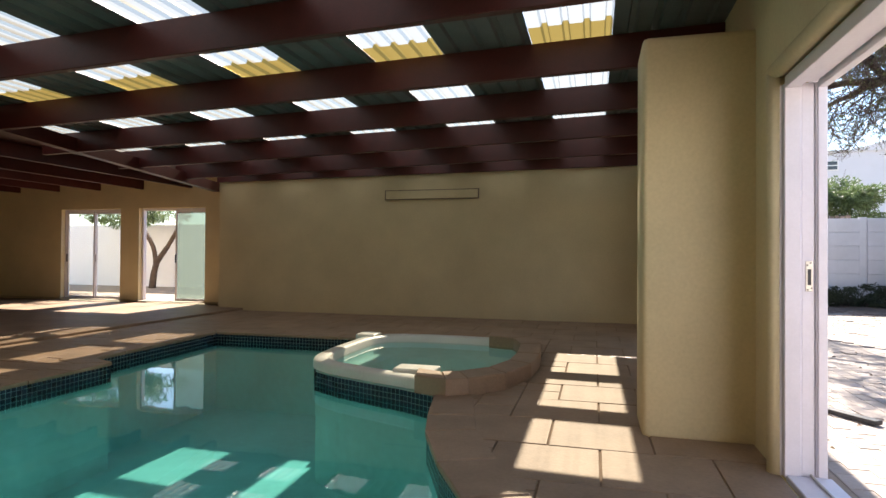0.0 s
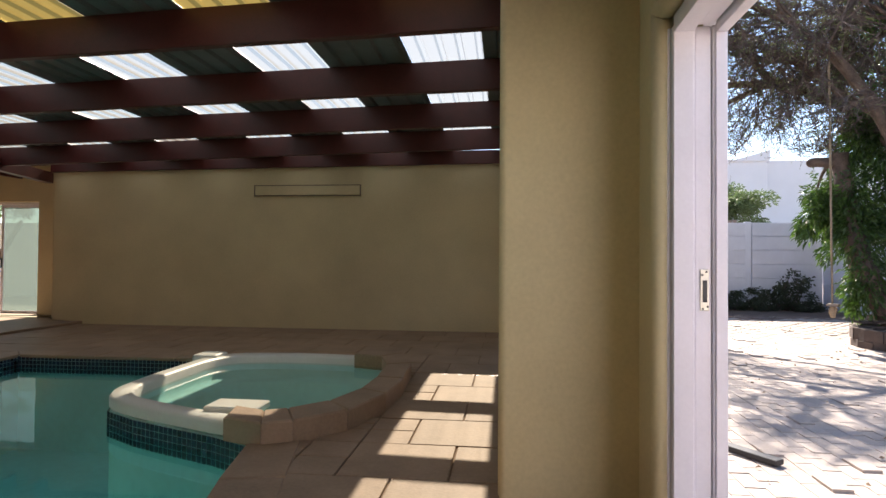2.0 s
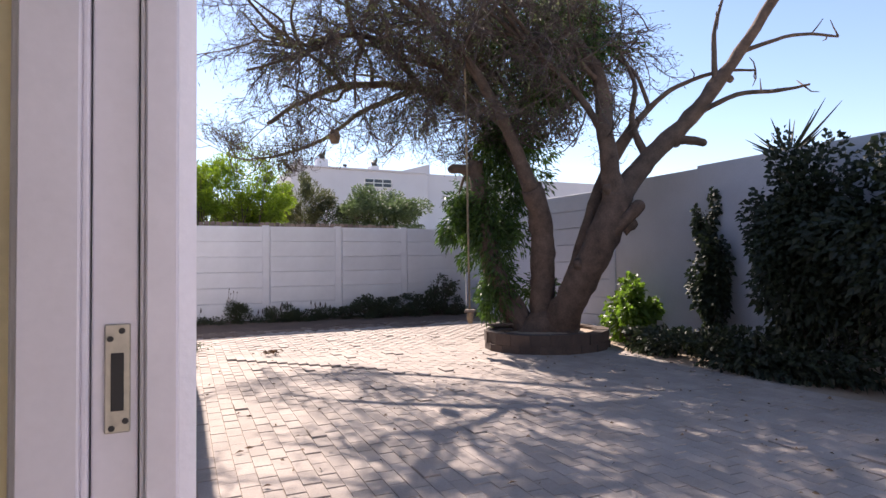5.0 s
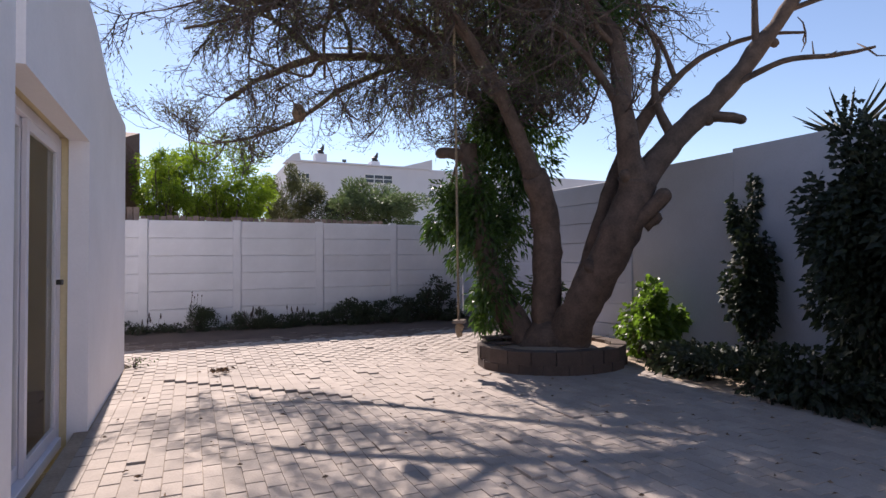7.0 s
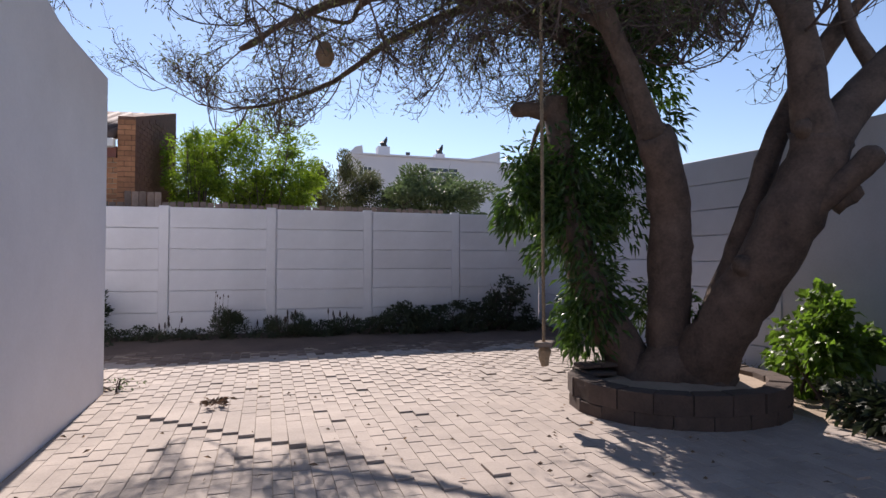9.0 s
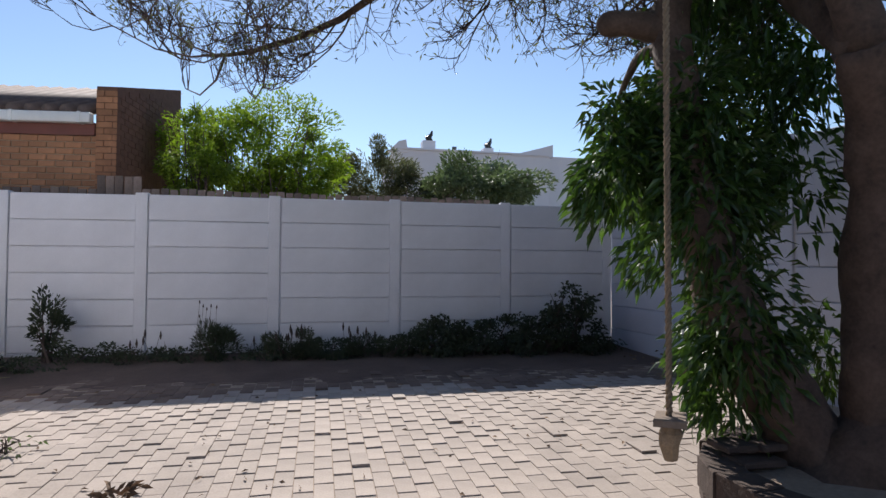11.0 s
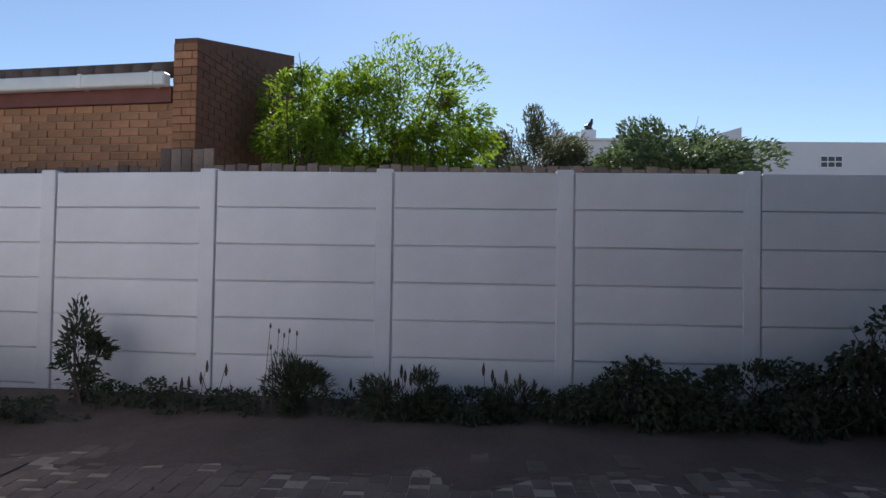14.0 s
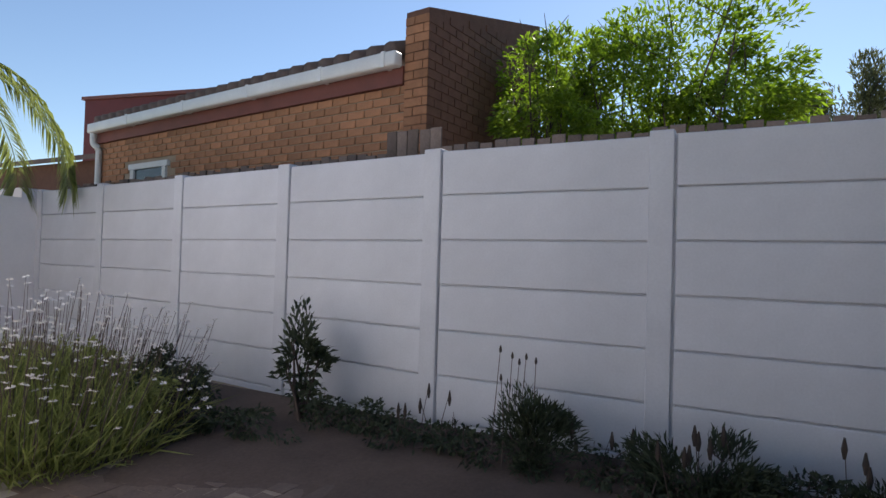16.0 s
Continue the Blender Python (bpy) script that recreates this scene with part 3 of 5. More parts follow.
plate = part("strike_plate", Shape().box((1.016, 3.219, 0.985), (1.052, 3.2245, 1.155), 0.002), "steel", door, "worn steel strike plate")
part("slot", Shape().box((1.025, 3.2165, 1.02), (1.043, 3.2185, 1.11), 0.0008), "black", plate, "dark latch slot")
for dz, dx in ((0.993, 1.026), (1.144, 1.04), (1.003, 1.045), (1.132, 1.024)):
    part("screw", Shape().tube([(dx, 3.2185, dz), (dx, 3.216, dz)], [0.005, 0.004], 8), "black", plate)
arch = Shape().tube([(0.885, 3.285, FLOOR), (0.885, 3.285, 1.0), (0.885, 3.285, 2.24)], [0.05, 0.047, 0.05], 12).tube([(0.885, 3.3, 2.25), (0.885, 2.0, 2.255), (0.885, 1.0, 2.25)], [0.05, 0.048, 0.05], 12)
structure("trim", arch, "cream", "rounded cream plaster moulding round the doorway", "trim", True)
part("sliding_leaf", Shape().box((1.03, 0.9, FLOOR + 0.036), (1.08, 1.0, 2.12), 0.004), "frame", door, "white painted door leaf edge")


def sliding_door(name, label, x0, x1, y, z0, z1, frosted, open_at=None):
    """A two-leaf aluminium sliding door in an opening along x."""
    d = thing(name, label, "door", kind="structure")
    w = 0.05
    for a, b in (((x0, y, z0), (x0 + w, y + 0.1, z1)), ((x1 - w, y, z0), (x1, y + 0.1, z1)), ((x0 + w, y, z1 - w), (x1 - w, y + 0.1, z1)), ((x0 + w, y, z0), (x1 - w, y + 0.1, z0 + 0.03))):
        part("door_frame", Shape().box(a, b, 0.003), "frame", d)
    mid = (x0 + x1) / 2
    for i, (a, b) in enumerate(((x0 + w, mid + 0.02), (mid - 0.02, x1 - w))):
        if open_at == i:
            continue
        yy = y + 0.02 + 0.04 * i
        leaf = part("door_leaf", Shape().box((a, yy, z0 + 0.031), (a + 0.05, yy + 0.035, z1 - w - 0.001), 0.003).box((b - 0.05, yy, z0 + 0.031), (b, yy + 0.035, z1 - w - 0.001), 0.003)
                    .box((a + 0.05, yy, z0 + 0.031), (b - 0.05, yy + 0.035, z0 + 0.1), 0.003).box((a + 0.05, yy, z1 - w - 0.06), (b - 0.05, yy + 0.035, z1 - w - 0.001), 0.003), "frame", d)
        p = part("pane", Shape().box((a + 0.05, yy + 0.014, z0 + 0.1), (b - 0.05, yy + 0.02, z1 - w - 0.06)), "frosted" if frosted == i else "pane", leaf)
        p.visible_shadow = False
        part("handle", Shape().box((a + 0.015, yy - 0.03, 0.95), (a + 0.04, yy - 0.001, 1.15), 0.005), "black", leaf, "black pull handle")
    return d


sliding_door("door_2", "white sliding door with one leaf open and one frosted", -10.95, -9.05, 11.3, LOUNGE, 2.28, 1, 0)
sliding_door("door_3", "closed white sliding door with two clear panes", -13.35, -11.5, 11.3, LOUNGE, 2.28, None)

d4 = thing("door_4", "white sliding door with clear panes set deep in the wall", "door", kind="structure")
for a, b in (((0.925, 8.43, -0.1), (1.0, 8.515, 2.25)), ((0.925, 6.585, -0.1), (1.0, 6.65, 2.25)), ((0.925, 6.65, 2.19), (1.0, 8.43, 2.265)), ((0.925, 6.65, -0.1), (1.03, 8.43, -0.02))):
    part("door_frame", Shape().box(a, b, 0.004), "frame", d4)
for y0, y1, x in ((6.65, 7.56, 0.935), (7.52, 8.43, 0.968)):
    leaf = part("door_leaf", Shape().box((x, y0, -0.019), (x + 0.03, y0 + 0.06, 2.189), 0.003).box((x, y1 - 0.06, -0.019), (x + 0.03, y1, 2.189), 0.003).box((x, y0 + 0.06, -0.019), (x + 0.03, y1 - 0.06, 0.07), 0.003).box((x, y0 + 0.06, 2.12), (x + 0.03, y1 - 0.06, 2.189), 0.003), "frame", d4)
    p = part("pane", Shape().box((x + 0.012, y0 + 0.06, 0.07), (x + 0.018, y1 - 0.06, 2.12)), "pane", leaf)
    p.visible_shadow = False
part("handle", Shape().box((0.999, 8.36, 1.13), (1.045, 8.385, 1.17), 0.004).box((1.03, 8.3, 1.135), (1.045, 8.36, 1.165), 0.004), "black", d4, "black lever handle")


# ---- yard: precast boundary wall ----
FENCE_Y, BAY, ROW = 14.5, 1.545, 0.317


def precast(name, label, a, b, bays, rows, top0, top1, first_post=True, paint_name="fence"):
    """A run of precast concrete slabs between slotted posts, from a to b, facing its right-hand side."""
    run = Vector((b[0] - a[0], b[1] - a[1], 0))
    w = run.length / bays
    ang = math.atan2(run.y, run.x)
    f = thing(name, label, "boundary wall", (a[0], a[1], 0), kind="structure")
    f.rotation_euler = (0, 0, ang)
    slab = Shape().box((0.036, 0.0, -ROW / 2 + 0.005), (w - 0.1, 0.034, ROW / 2 - 0.005), 0.006).box((0.0, 0.03, -ROW / 2), (w - 0.02, 0.06, ROW / 2)).mesh("panel")
    post = Shape().box((-0.12, -0.006, -2.6), (0.02, 0.1, 0.022), 0.005).mesh("post")
    rng = random.Random(11)
    for i in range(bays + 1):
        t = top0 + (top1 - top0) * i / bays
        if i or first_post:
            o = part("post", post, paint_name, f)
            o.location = (i * w, 0, t)
        if i < bays:
            t = top0 + (top1 - top0) * (i + 0.5) / bays
            for r in range(rows):
                o = part("panel", slab, paint_name, f)
                o.location = (i * w, rng.uniform(-0.002, 0.002), t - ROW * (r + 0.5))
                o.rotation_euler = (rng.uniform(-0.008, 0.008), 0, rng.uniform(-0.002, 0.002))
    return f


FX0, FY0 = -4.97, 15.07
precast("fence_north", "white painted precast concrete slab wall, shaded on the yard side", (FX0, FY0), (2.75 - BAY, FENCE_Y), 4, 7, 2.05, 2.065)
precast("fence_north_middle", "white painted precast concrete slab wall, shaded on the yard side", (2.75 - BAY, FENCE_Y), (2.75, FENCE_Y), 1, 7, 2.065, 2.075, False)
precast("fence_north_right", "white painted precast concrete slab wall, shaded on the yard side", (2.75, FENCE_Y), (7.34, FENCE_Y), 3, 7, 2.075, 2.085, False)
# the two east runs carry their shade in the paint colour
precast("fence_east", "white painted precast concrete slab wall", (7.35, FENCE_Y + 0.02), (7.72, 11.7), 2, 9, 2.6, 2.54, False, "fence_shade")
precast("fence_east_tall", "tall white painted precast concrete slab wall", (7.72, 11.68), (7.95, 9.95), 1, 9, 2.52, 2.55, False, "fence_shade")
rw = Shape()
for y0, y1, z1 in ((8.25, 9.93, 2.62), (-3.0, 8.246, 2.66)):
    x0, x1 = 7.97 + (9.93 - y1) * 0.05, 7.97 + (9.93 - y0) * 0.05
    rw.add([(x0, y1, -0.3), (x1, y0, -0.3), (x1 + 0.22, y0, -0.3), (x0 + 0.22, y1, -0.3), (x0, y1, z1), (x1, y0, z1), (x1 + 0.22, y0, z1), (x0 + 0.22, y1, z1)],
           BOX_FACES)
structure("wall_boundary", rw, "shade_white", "tall smooth white plastered boundary wall with shade in its colour", "wall")
structure("wall_cross", Shape().box((FX0 - 0.3, 11.15, -0.2), (FX0 - 0.1, FY0 + 0.1, 1.95)), "white_wall", "white plastered wall across the end of the yard", "wall")
structure("wall_yard_end", Shape().box((EAST_OUT, -3.2, -0.3), (8.9, -3.0, 2.3)), "white_wall", "plain white plastered wall", "wall")

slat_mesh = Shape().box((-0.046, -0.012, -1.3), (0.046, 0.012, 0), 0.003).mesh("slat")
slats = thing("slat_fence", "weathered grey-brown timber slat fence behind the wall", "fence", (0, FENCE_Y + 0.27, 0))
rng = random.Random(5)
x = -4.9
while x < 5.6:
    o = part("slat", slat_mesh, "slat", slats)
    h = 2.165 + rng.uniform(-0.018, 0.018) - 0.004 * max(0, 1.5 - x) + (0.16 if 0.55 < x < 1.07 else 0)
    o.location = (x, rng.uniform(-0.012, 0.012) + max(0, 1.2 - x) * 0.0923, h)
    o.rotation_euler = (0, rng.uniform(-0.02, 0.02), 0)
    x += 0.106 + rng.uniform(-0.003, 0.006)
part("rail", Shape().box((1.2, 0.02, 1.75), (5.6, 0.06, 1.83)), "slat", slats)
part("rail", Shape().add([(-4.9, 0.583, 1.75), (1.2, 0.02, 1.75), (1.2, 0.06, 1.75), (-4.9, 0.623, 1.75), (-4.9, 0.583, 1.83), (1.2, 0.02, 1.83), (1.2, 0.06, 1.83), (-4.9, 0.623, 1.83)], BOX_FACES), "slat", slats)

# ---- neighbours ----
house = thing("brick_house", "low orange brick house with a white gutter and tiled roof", "house", (0.02, 15.5, 0))
house.rotation_euler = (0, 0, radians(-7))
part("wall", Shape().box((-5.85, 0.012, -0.2), (0.3, 0.25, 3.05)), "mortar", house, "orange face-brick wall")
# the gable's side faces away from the sun; its shade is in the colour
gable = Shape()
v, f = wall_yz([(-0.02, -0.2), (2.3, -0.2), (2.3, 4.25), (-0.02, 3.6)], 0.3, 0.56)
gable.add(v, f)
part("gable_wall", gable, "brick_brown_shade", house, "brick gable parapet, its shaded side coloured darker")
for r in range(46):
    z = -0.1 + r * 0.085
    s, face = Shape(), Shape()
    for k in range(11):
        y0 = -0.02 + (k - (r % 2) * 0.5) * 0.225
        y1 = y0 + 0.213
        y0, y1 = max(y0, -0.02), min(y1, 2.29)
        if y1 - y0 > 0.04 and z + 0.075 < 3.58 + max(0, y0) * 0.27:
            face.box((0.56, y0, z), (0.568, y1, z + 0.073))
    for x0, x1 in ((0.302, 0.505), (0.515, 0.567)) if r % 2 else ((0.3, 0.40), (0.41, 0.567)):
        if z < 3.5:
            s.box((x0, -0.03, z), (x1, -0.021, z + 0.073))
    if s.v and z > 1.6:
        part("brick_course", s, "brick", house)
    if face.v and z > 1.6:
        part("brick_course", face, "brick_brown_shade", house)
part("gutter", Shape().box((-5.75, -0.17, 3.075), (0.29, -0.05, 3.215), 0.02), "gutter", house, "white box gutter", True)
for gxx in (-4.6, -3.2, -1.9, -0.72, 0.12):
    part("gutter_joint", Shape().box((gxx, -0.177, 3.07), (gxx + 0.05, -0.048, 3.22), 0.006), "gutter", house)
part("fascia", Shape().box((-5.8, -0.045, 2.93), (0.29, 0.011, 3.1)), "fascia", house, "brown-red fascia board")
part("downpipe", Shape().tube(smooth_line([(-5.66, -0.11, 3.08), (-5.65, -0.11, 2.92), (-5.6, -0.06, 2.83), (-5.6, -0.05, 2.6), (-5.6, -0.05, 0.2)], 4), [0.045] * 17, 10), "gutter", house, "white downpipe", True)
barrel = Shape().tube([(0.1, -0.09, 3.245), (0.1, 2.2, 4.13)], [0.085, 0.085], 10).mesh("roof_tile", True)
tiles = Shape()
tiles.add([(-5.8, -0.06, 3.205), (0.3, -0.06, 3.205), (0.3, 3.2, 4.45), (-5.8, 3.2, 4.45)], [(0, 1, 2, 3)])
roof = part("roof", tiles, "roof_tile", house, "grey-brown barrel tile roof", True)
for k in range(27):
    part("roof_tile", barrel, "roof_tile", roof).location = (-5.7 + k * 0.222, 0, 0)
win = part("window", Shape().box((-4.74, -0.03, 2.46), (-3.72, 0.06, 2.54), 0.004).box((-4.7, -0.025, 1.6), (-4.6, 0.06, 2.46), 0.004).box((-3.86, -0.025, 1.6), (-3.78, 0.06, 2.46), 0.004), "gutter", house, "white framed window")
part("pane", Shape().box((-4.6, 0.0, 1.6), (-3.86, 0.02, 2.46)), "dark_pane", win)
brick_a = Shape().box((0, 0, 0), (0.213, 0.014, 0.074), 0.003).mesh("brick")
brick_b = Shape().box((0, 0, 0), (0.1, 0.014, 0.074), 0.003).mesh("brick")
for r in range(13):
    z = 1.83 + r * 0.085
    k = 0
    while True:
        x0 = -5.8 + k * 0.2235 - (r % 2) * 0.11175
        k += 1
        if x0 > 0.27:
            break
        if x0 < -5.84 or (-4.95 < x0 < -3.76 and z < 2.52):
            continue
        o = part("brick", brick_a, "brick", house)
        o.location = (x0, -0.002, z)

maroon = thing("maroon_house", "maroon plastered house end behind the brick house", "house", (0, 20.5, 0))
part("wall", Shape().add([(-13.6, 0, -0.2), (-7.0, 0, -0.2), (-7.0, 3, -0.2), (-13.6, 3, -0.2), (-13.6, 0, 5.6), (-7.0, 0, 5.15), (-7.0, 3, 5.15), (-13.6, 3, 5.6)], BOX_FACES), "red_wall", maroon)
part("coping", Shape().add([(-13.68, -0.06, 5.606), (-6.95, -0.06, 5.15), (-6.95, 3.06, 5.15), (-13.68, 3.06, 5.606), (-13.68, -0.06, 5.7), (-6.95, -0.06, 5.24), (-6.95, 3.06, 5.24), (-13.68, 3.06, 5.7)], BOX_FACES), "fascia", maroon)
low = thing("low_brick_house", "low brown brick outbuilding with a tiled roof", "house", (-7.2, 16.4, 0))
part("wall", Shape().box((-2.6, 0, -0.2), (2.3, 2.4, 2.75)), "brick_brown_shade", low)
part("roof", Shape().add([(-2.8, -0.2, 2.72), (2.4, -0.2, 2.72), (2.4, 2.5, 3.5), (-2.8, 2.5, 3.5), (-2.8, -0.2, 2.8), (2.4, -0.2, 2.8), (2.4, 2.5, 3.58), (-2.8, 2.5, 3.58)],
                         BOX_FACES), "roof_tile", low)

white = thing("white_house", "long white plastered house with chimneys and small windows", "house", (0, 38, 0))
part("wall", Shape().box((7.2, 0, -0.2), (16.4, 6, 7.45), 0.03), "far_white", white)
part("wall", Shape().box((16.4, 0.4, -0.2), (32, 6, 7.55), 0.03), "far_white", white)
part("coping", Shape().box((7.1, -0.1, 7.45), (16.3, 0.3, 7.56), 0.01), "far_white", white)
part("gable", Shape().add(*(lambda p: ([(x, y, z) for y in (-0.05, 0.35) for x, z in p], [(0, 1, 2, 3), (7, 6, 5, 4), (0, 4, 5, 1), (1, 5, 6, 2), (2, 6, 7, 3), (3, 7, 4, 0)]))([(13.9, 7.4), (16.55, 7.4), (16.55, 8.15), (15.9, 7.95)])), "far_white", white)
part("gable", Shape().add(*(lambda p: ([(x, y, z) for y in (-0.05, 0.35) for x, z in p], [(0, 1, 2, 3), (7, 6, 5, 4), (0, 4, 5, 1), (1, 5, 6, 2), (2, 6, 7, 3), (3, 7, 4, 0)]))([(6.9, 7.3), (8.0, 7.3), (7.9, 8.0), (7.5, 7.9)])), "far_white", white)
for cx, z1, w in ((9.35, 8.2, 0.75), (12.9, 7.95, 0.6)):
    ch = part("chimney", Shape().box((cx - w / 2, 0.8, 7.3), (cx + w / 2, 1.5, z1), 0.02), "far_white", white)
    part("cowl", Shape().tube([(cx + 0.1, 1.1, z1), (cx, 1.1, z1 + 0.22), (cx + 0.18, 1.1, z1 + 0.42), (cx + 0.22, 1.1, z1 + 0.62)], [0.2, 0.22, 0.1, 0.05], 8), "black", ch, "black rotating cowl")
part("aerial", Shape().tube([(10.9, 1.0, 7.5), (10.9, 1.0, 7.95)], [0.06, 0.05], 6).box((10.75, 0.95, 7.8), (11.0, 1.05, 7.95)), "black", white)
for wx, wz, ww, wh in ((20.5, 6.25, 1.1, 0.62), (11.9, 6.35, 1.9, 0.6), (7.7, 6.1, 0.8, 0.7)):
    yy = 0.38 if wx > 16 else -0.02
    w_ = part("window", Shape().box((wx, yy - 0.02, wz), (wx + ww, yy + 0.03, wz + wh)), "gutter", white, "small paned window")
    for i in range(3):
        for j in range(2):
            part("pane", Shape().box((wx + 0.06 + i * (ww - 0.06) / 3, yy - 0.03, wz + 0.06 + j * (wh - 0.06) / 2), (wx + (i + 1) * (ww - 0.06) / 3, yy - 0.021, wz + (j + 1) * (wh - 0.06) / 2)), "dark_pane", w_)

garden = thing("garden_wall", "white painted garden wall outside the lounge doors", "boundary wall", kind="structure")
part("wall", Shape().box((-17.5, 15.0, -0.2), (-5.3, 15.2, 2.1)), "white_wall", garden)


# ---- plants ----
def ball(rng):
    while True:
        p = Vector((rng.uniform(-1, 1), rng.uniform(-1, 1), rng.uniform(-1, 1)))
        if p.length < 1:
            return p


def leaf_cloud(s, rng, centre, radii, count, size, width=0.32, droop=0.3, down=0.2, clumps=12, clump=0.45):
    """Leaves gathered in uneven clumps within an ellipsoid."""
    c, r = Vector(centre), Vector(radii)
    centres = []
    for _ in range(clumps):
        p = ball(rng)
        p = p.normalized() * (0.35 + 0.6 * rng.random())
        centres.append((p, clump * rng.uniform(0.6, 1.2)))
    for _ in range(count):
        p, k = centres[rng.randrange(clumps)]
        q = p + ball(rng) * k
        b = c + Vector((q.x * r.x, q.y * r.y, q.z * r.z))
        way = (q + ball(rng) * 0.9 - Vector((0, 0, down))).normalized()
        s.leaf(b, way, size * rng.uniform(0.7, 1.3), size * width, rng.uniform(0, 6.3), droop)
    return centres


def shrub(name, label, centre, radii, count, size, material, seed, base_z=0.05, stems=7, group="", **kw):
    rng = random.Random(seed)
    t = thing(name, label, "shrub", (centre[0], centre[1], base_z), group)
    rel = (0, 0, centre[2] - base_z)
    crown = Shape()
    cs = leaf_cloud(crown, rng, rel, radii, count, size, **kw)
    wood = Shape()
    for i in range(stems):
        p, _ = cs[i % len(cs)]
        end = Vector(rel) + Vector((p.x * radii[0], p.y * radii[1], p.z * radii[2]))
        foot = Vector((rng.uniform(-0.3, 0.3) * radii[0], rng.uniform(-0.3, 0.3) * radii[1], 0))
        midp = foot.lerp(end, 0.5) + ball(rng) * 0.12 * radii[0]
        line = smooth_line([foot, midp, end], 4)
        r0 = 0.012 + 0.012 * min(radii[2], 1.5)
        wood.tube(line, [r0 * (1 - 0.75 * j / (len(line) - 1)) for j in range(len(line))], 5)
        for _ in range(4):
            a = line[rng.randrange(4, len(line))]
            wood.tube([a, a + ball(rng) * 0.3 * radii[0] + Vector((0, 0, 0.2 * radii[2]))], [r0 * 0.35, r0 * 0.12], 4)
    tagged(part("stem_mass", wood, "twig", t), kind="stuff")
    tagged(part("foliage", crown, material, t), kind="stuff")
    return t


# behind the wall
shrub("bush", "tall lime-green leafy bush behind the wall", (2.3, 17.35, 3.06), (1.65, 0.66, 1.18), 18000, 0.09, "leaf_lime", 3, 0.0, 40, clumps=120, clump=0.19, width=0.32, down=0.0)
shrub("bush", "slender lime-green leafy bush close behind the wall", (1.42, 16.45, 2.8), (0.72, 0.5, 1.08), 6500, 0.082, "leaf_lime", 14, 0.0, 16, clumps=50, clump=0.22, width=0.32, down=0.0)
shrub("bush", "lower lime-green leafy bush behind the wall", (2.98, 17.4, 2.72), (0.85, 0.5, 0.72), 3600, 0.1, "leaf_lime", 13, 0.0, 14, clumps=40, clump=0.24, width=0.32, down=0.0)
shrub("bush", "dark feathery grey-green bush behind the wall", (4.5, 20.0, 3.0), (1.0, 0.7, 1.15), 13000, 0.11, "leaf_olive", 4, 0.0, 9, clumps=40, clump=0.3, width=0.2, down=-0.4)
shrub("bush", "rounded glossy grey-green bush behind the wall", (6.7, 19.0, 2.8), (1.7, 0.95, 0.88), 11000, 0.12, "leaf_grey", 5, 0.0, 10, clumps=30, clump=0.3, width=0.36, down=-0.1)
shrub("bush", "small dark bush behind the wall", (5.5, 19.8, 2.6), (0.9, 0.7, 0.75), 4500, 0.1, "leaf_mid", 6, 0.0, 6, clumps=24, clump=0.35)

# against the east wall
shrub("vine_bush", "bright green sunlit vine bush against the wall", (7.5, 9.15, 0.45), (0.42, 0.5, 0.55), 1500, 0.1, "leaf_vine", 7, 0.0, 6, clumps=14, clump=0.38, width=0.7)
shrub("ivy", "dark ivy column climbing the white wall", (7.82, 7.8, 0.9), (0.18, 0.32, 0.85), 3000, 0.08, "leaf_dark", 8, 0.0, 8, clumps=18, clump=0.4, width=0.75)
shrub("ivy", "thin ivy tip climbing the white wall", (7.95, 8.03, 1.8), (0.12, 0.15, 0.5), 600, 0.08, "leaf_dark", 18, 0.9, 3, clumps=6, clump=0.5, width=0.75)
shrub("hedge", "tall dense dark creeper hedge over the wall", (7.5, 4.75, 1.4), (0.85, 1.7, 1.22), 18000, 0.1, "leaf_dark", 9, 0.0, 14, clumps=70, clump=0.3, width=0.6)
shrub("hedge", "tall dense dark creeper hedge over the wall", (7.6, 6.35, 1.4), (0.6, 0.6, 1.2), 14000, 0.085, "leaf_dark", 19, 0.0, 10, clumps=60, clump=0.34, width=0.6)
shrub("ground_cover", "low dark creeper along the wall foot", (7.15, 7.2, 0.14), (0.75, 1.6, 0.24), 4600, 0.09, "leaf_dark", 10, -0.03, 6, clumps=24, clump=0.35, width=0.6)
aloe = thing("aloe", "spiky aloe rosette above the boundary wall", "plant", (8.5, 7.15, 2.3))
s = Shape()
rng = random.Random(2)
for i in range(16):
    a = i * 2.4
    d = Vector((math.cos(a) * 0.8, math.sin(a), rng.uniform(0.15, 0.9)))
    p0 = Vector((0, 0, 0.35))
    L = rng.uniform(0.45, 0.75)
    line = smooth_line([p0, p0 + d * L * 0.5, p0 + d * L + Vector((0, 0, 0.05))], 4)
    s.tube(line, [0.03 * (1 - 0.95 * j / (len(line) - 1)) + 0.001 for j in range(len(line))], 5)
part("leaf_rosette", s, "leaf_dark", aloe)
part("stem", Shape().tube([(0, 0, -0.4), (0, 0, 0.4)], [0.05, 0.05], 6), "twig", aloe)

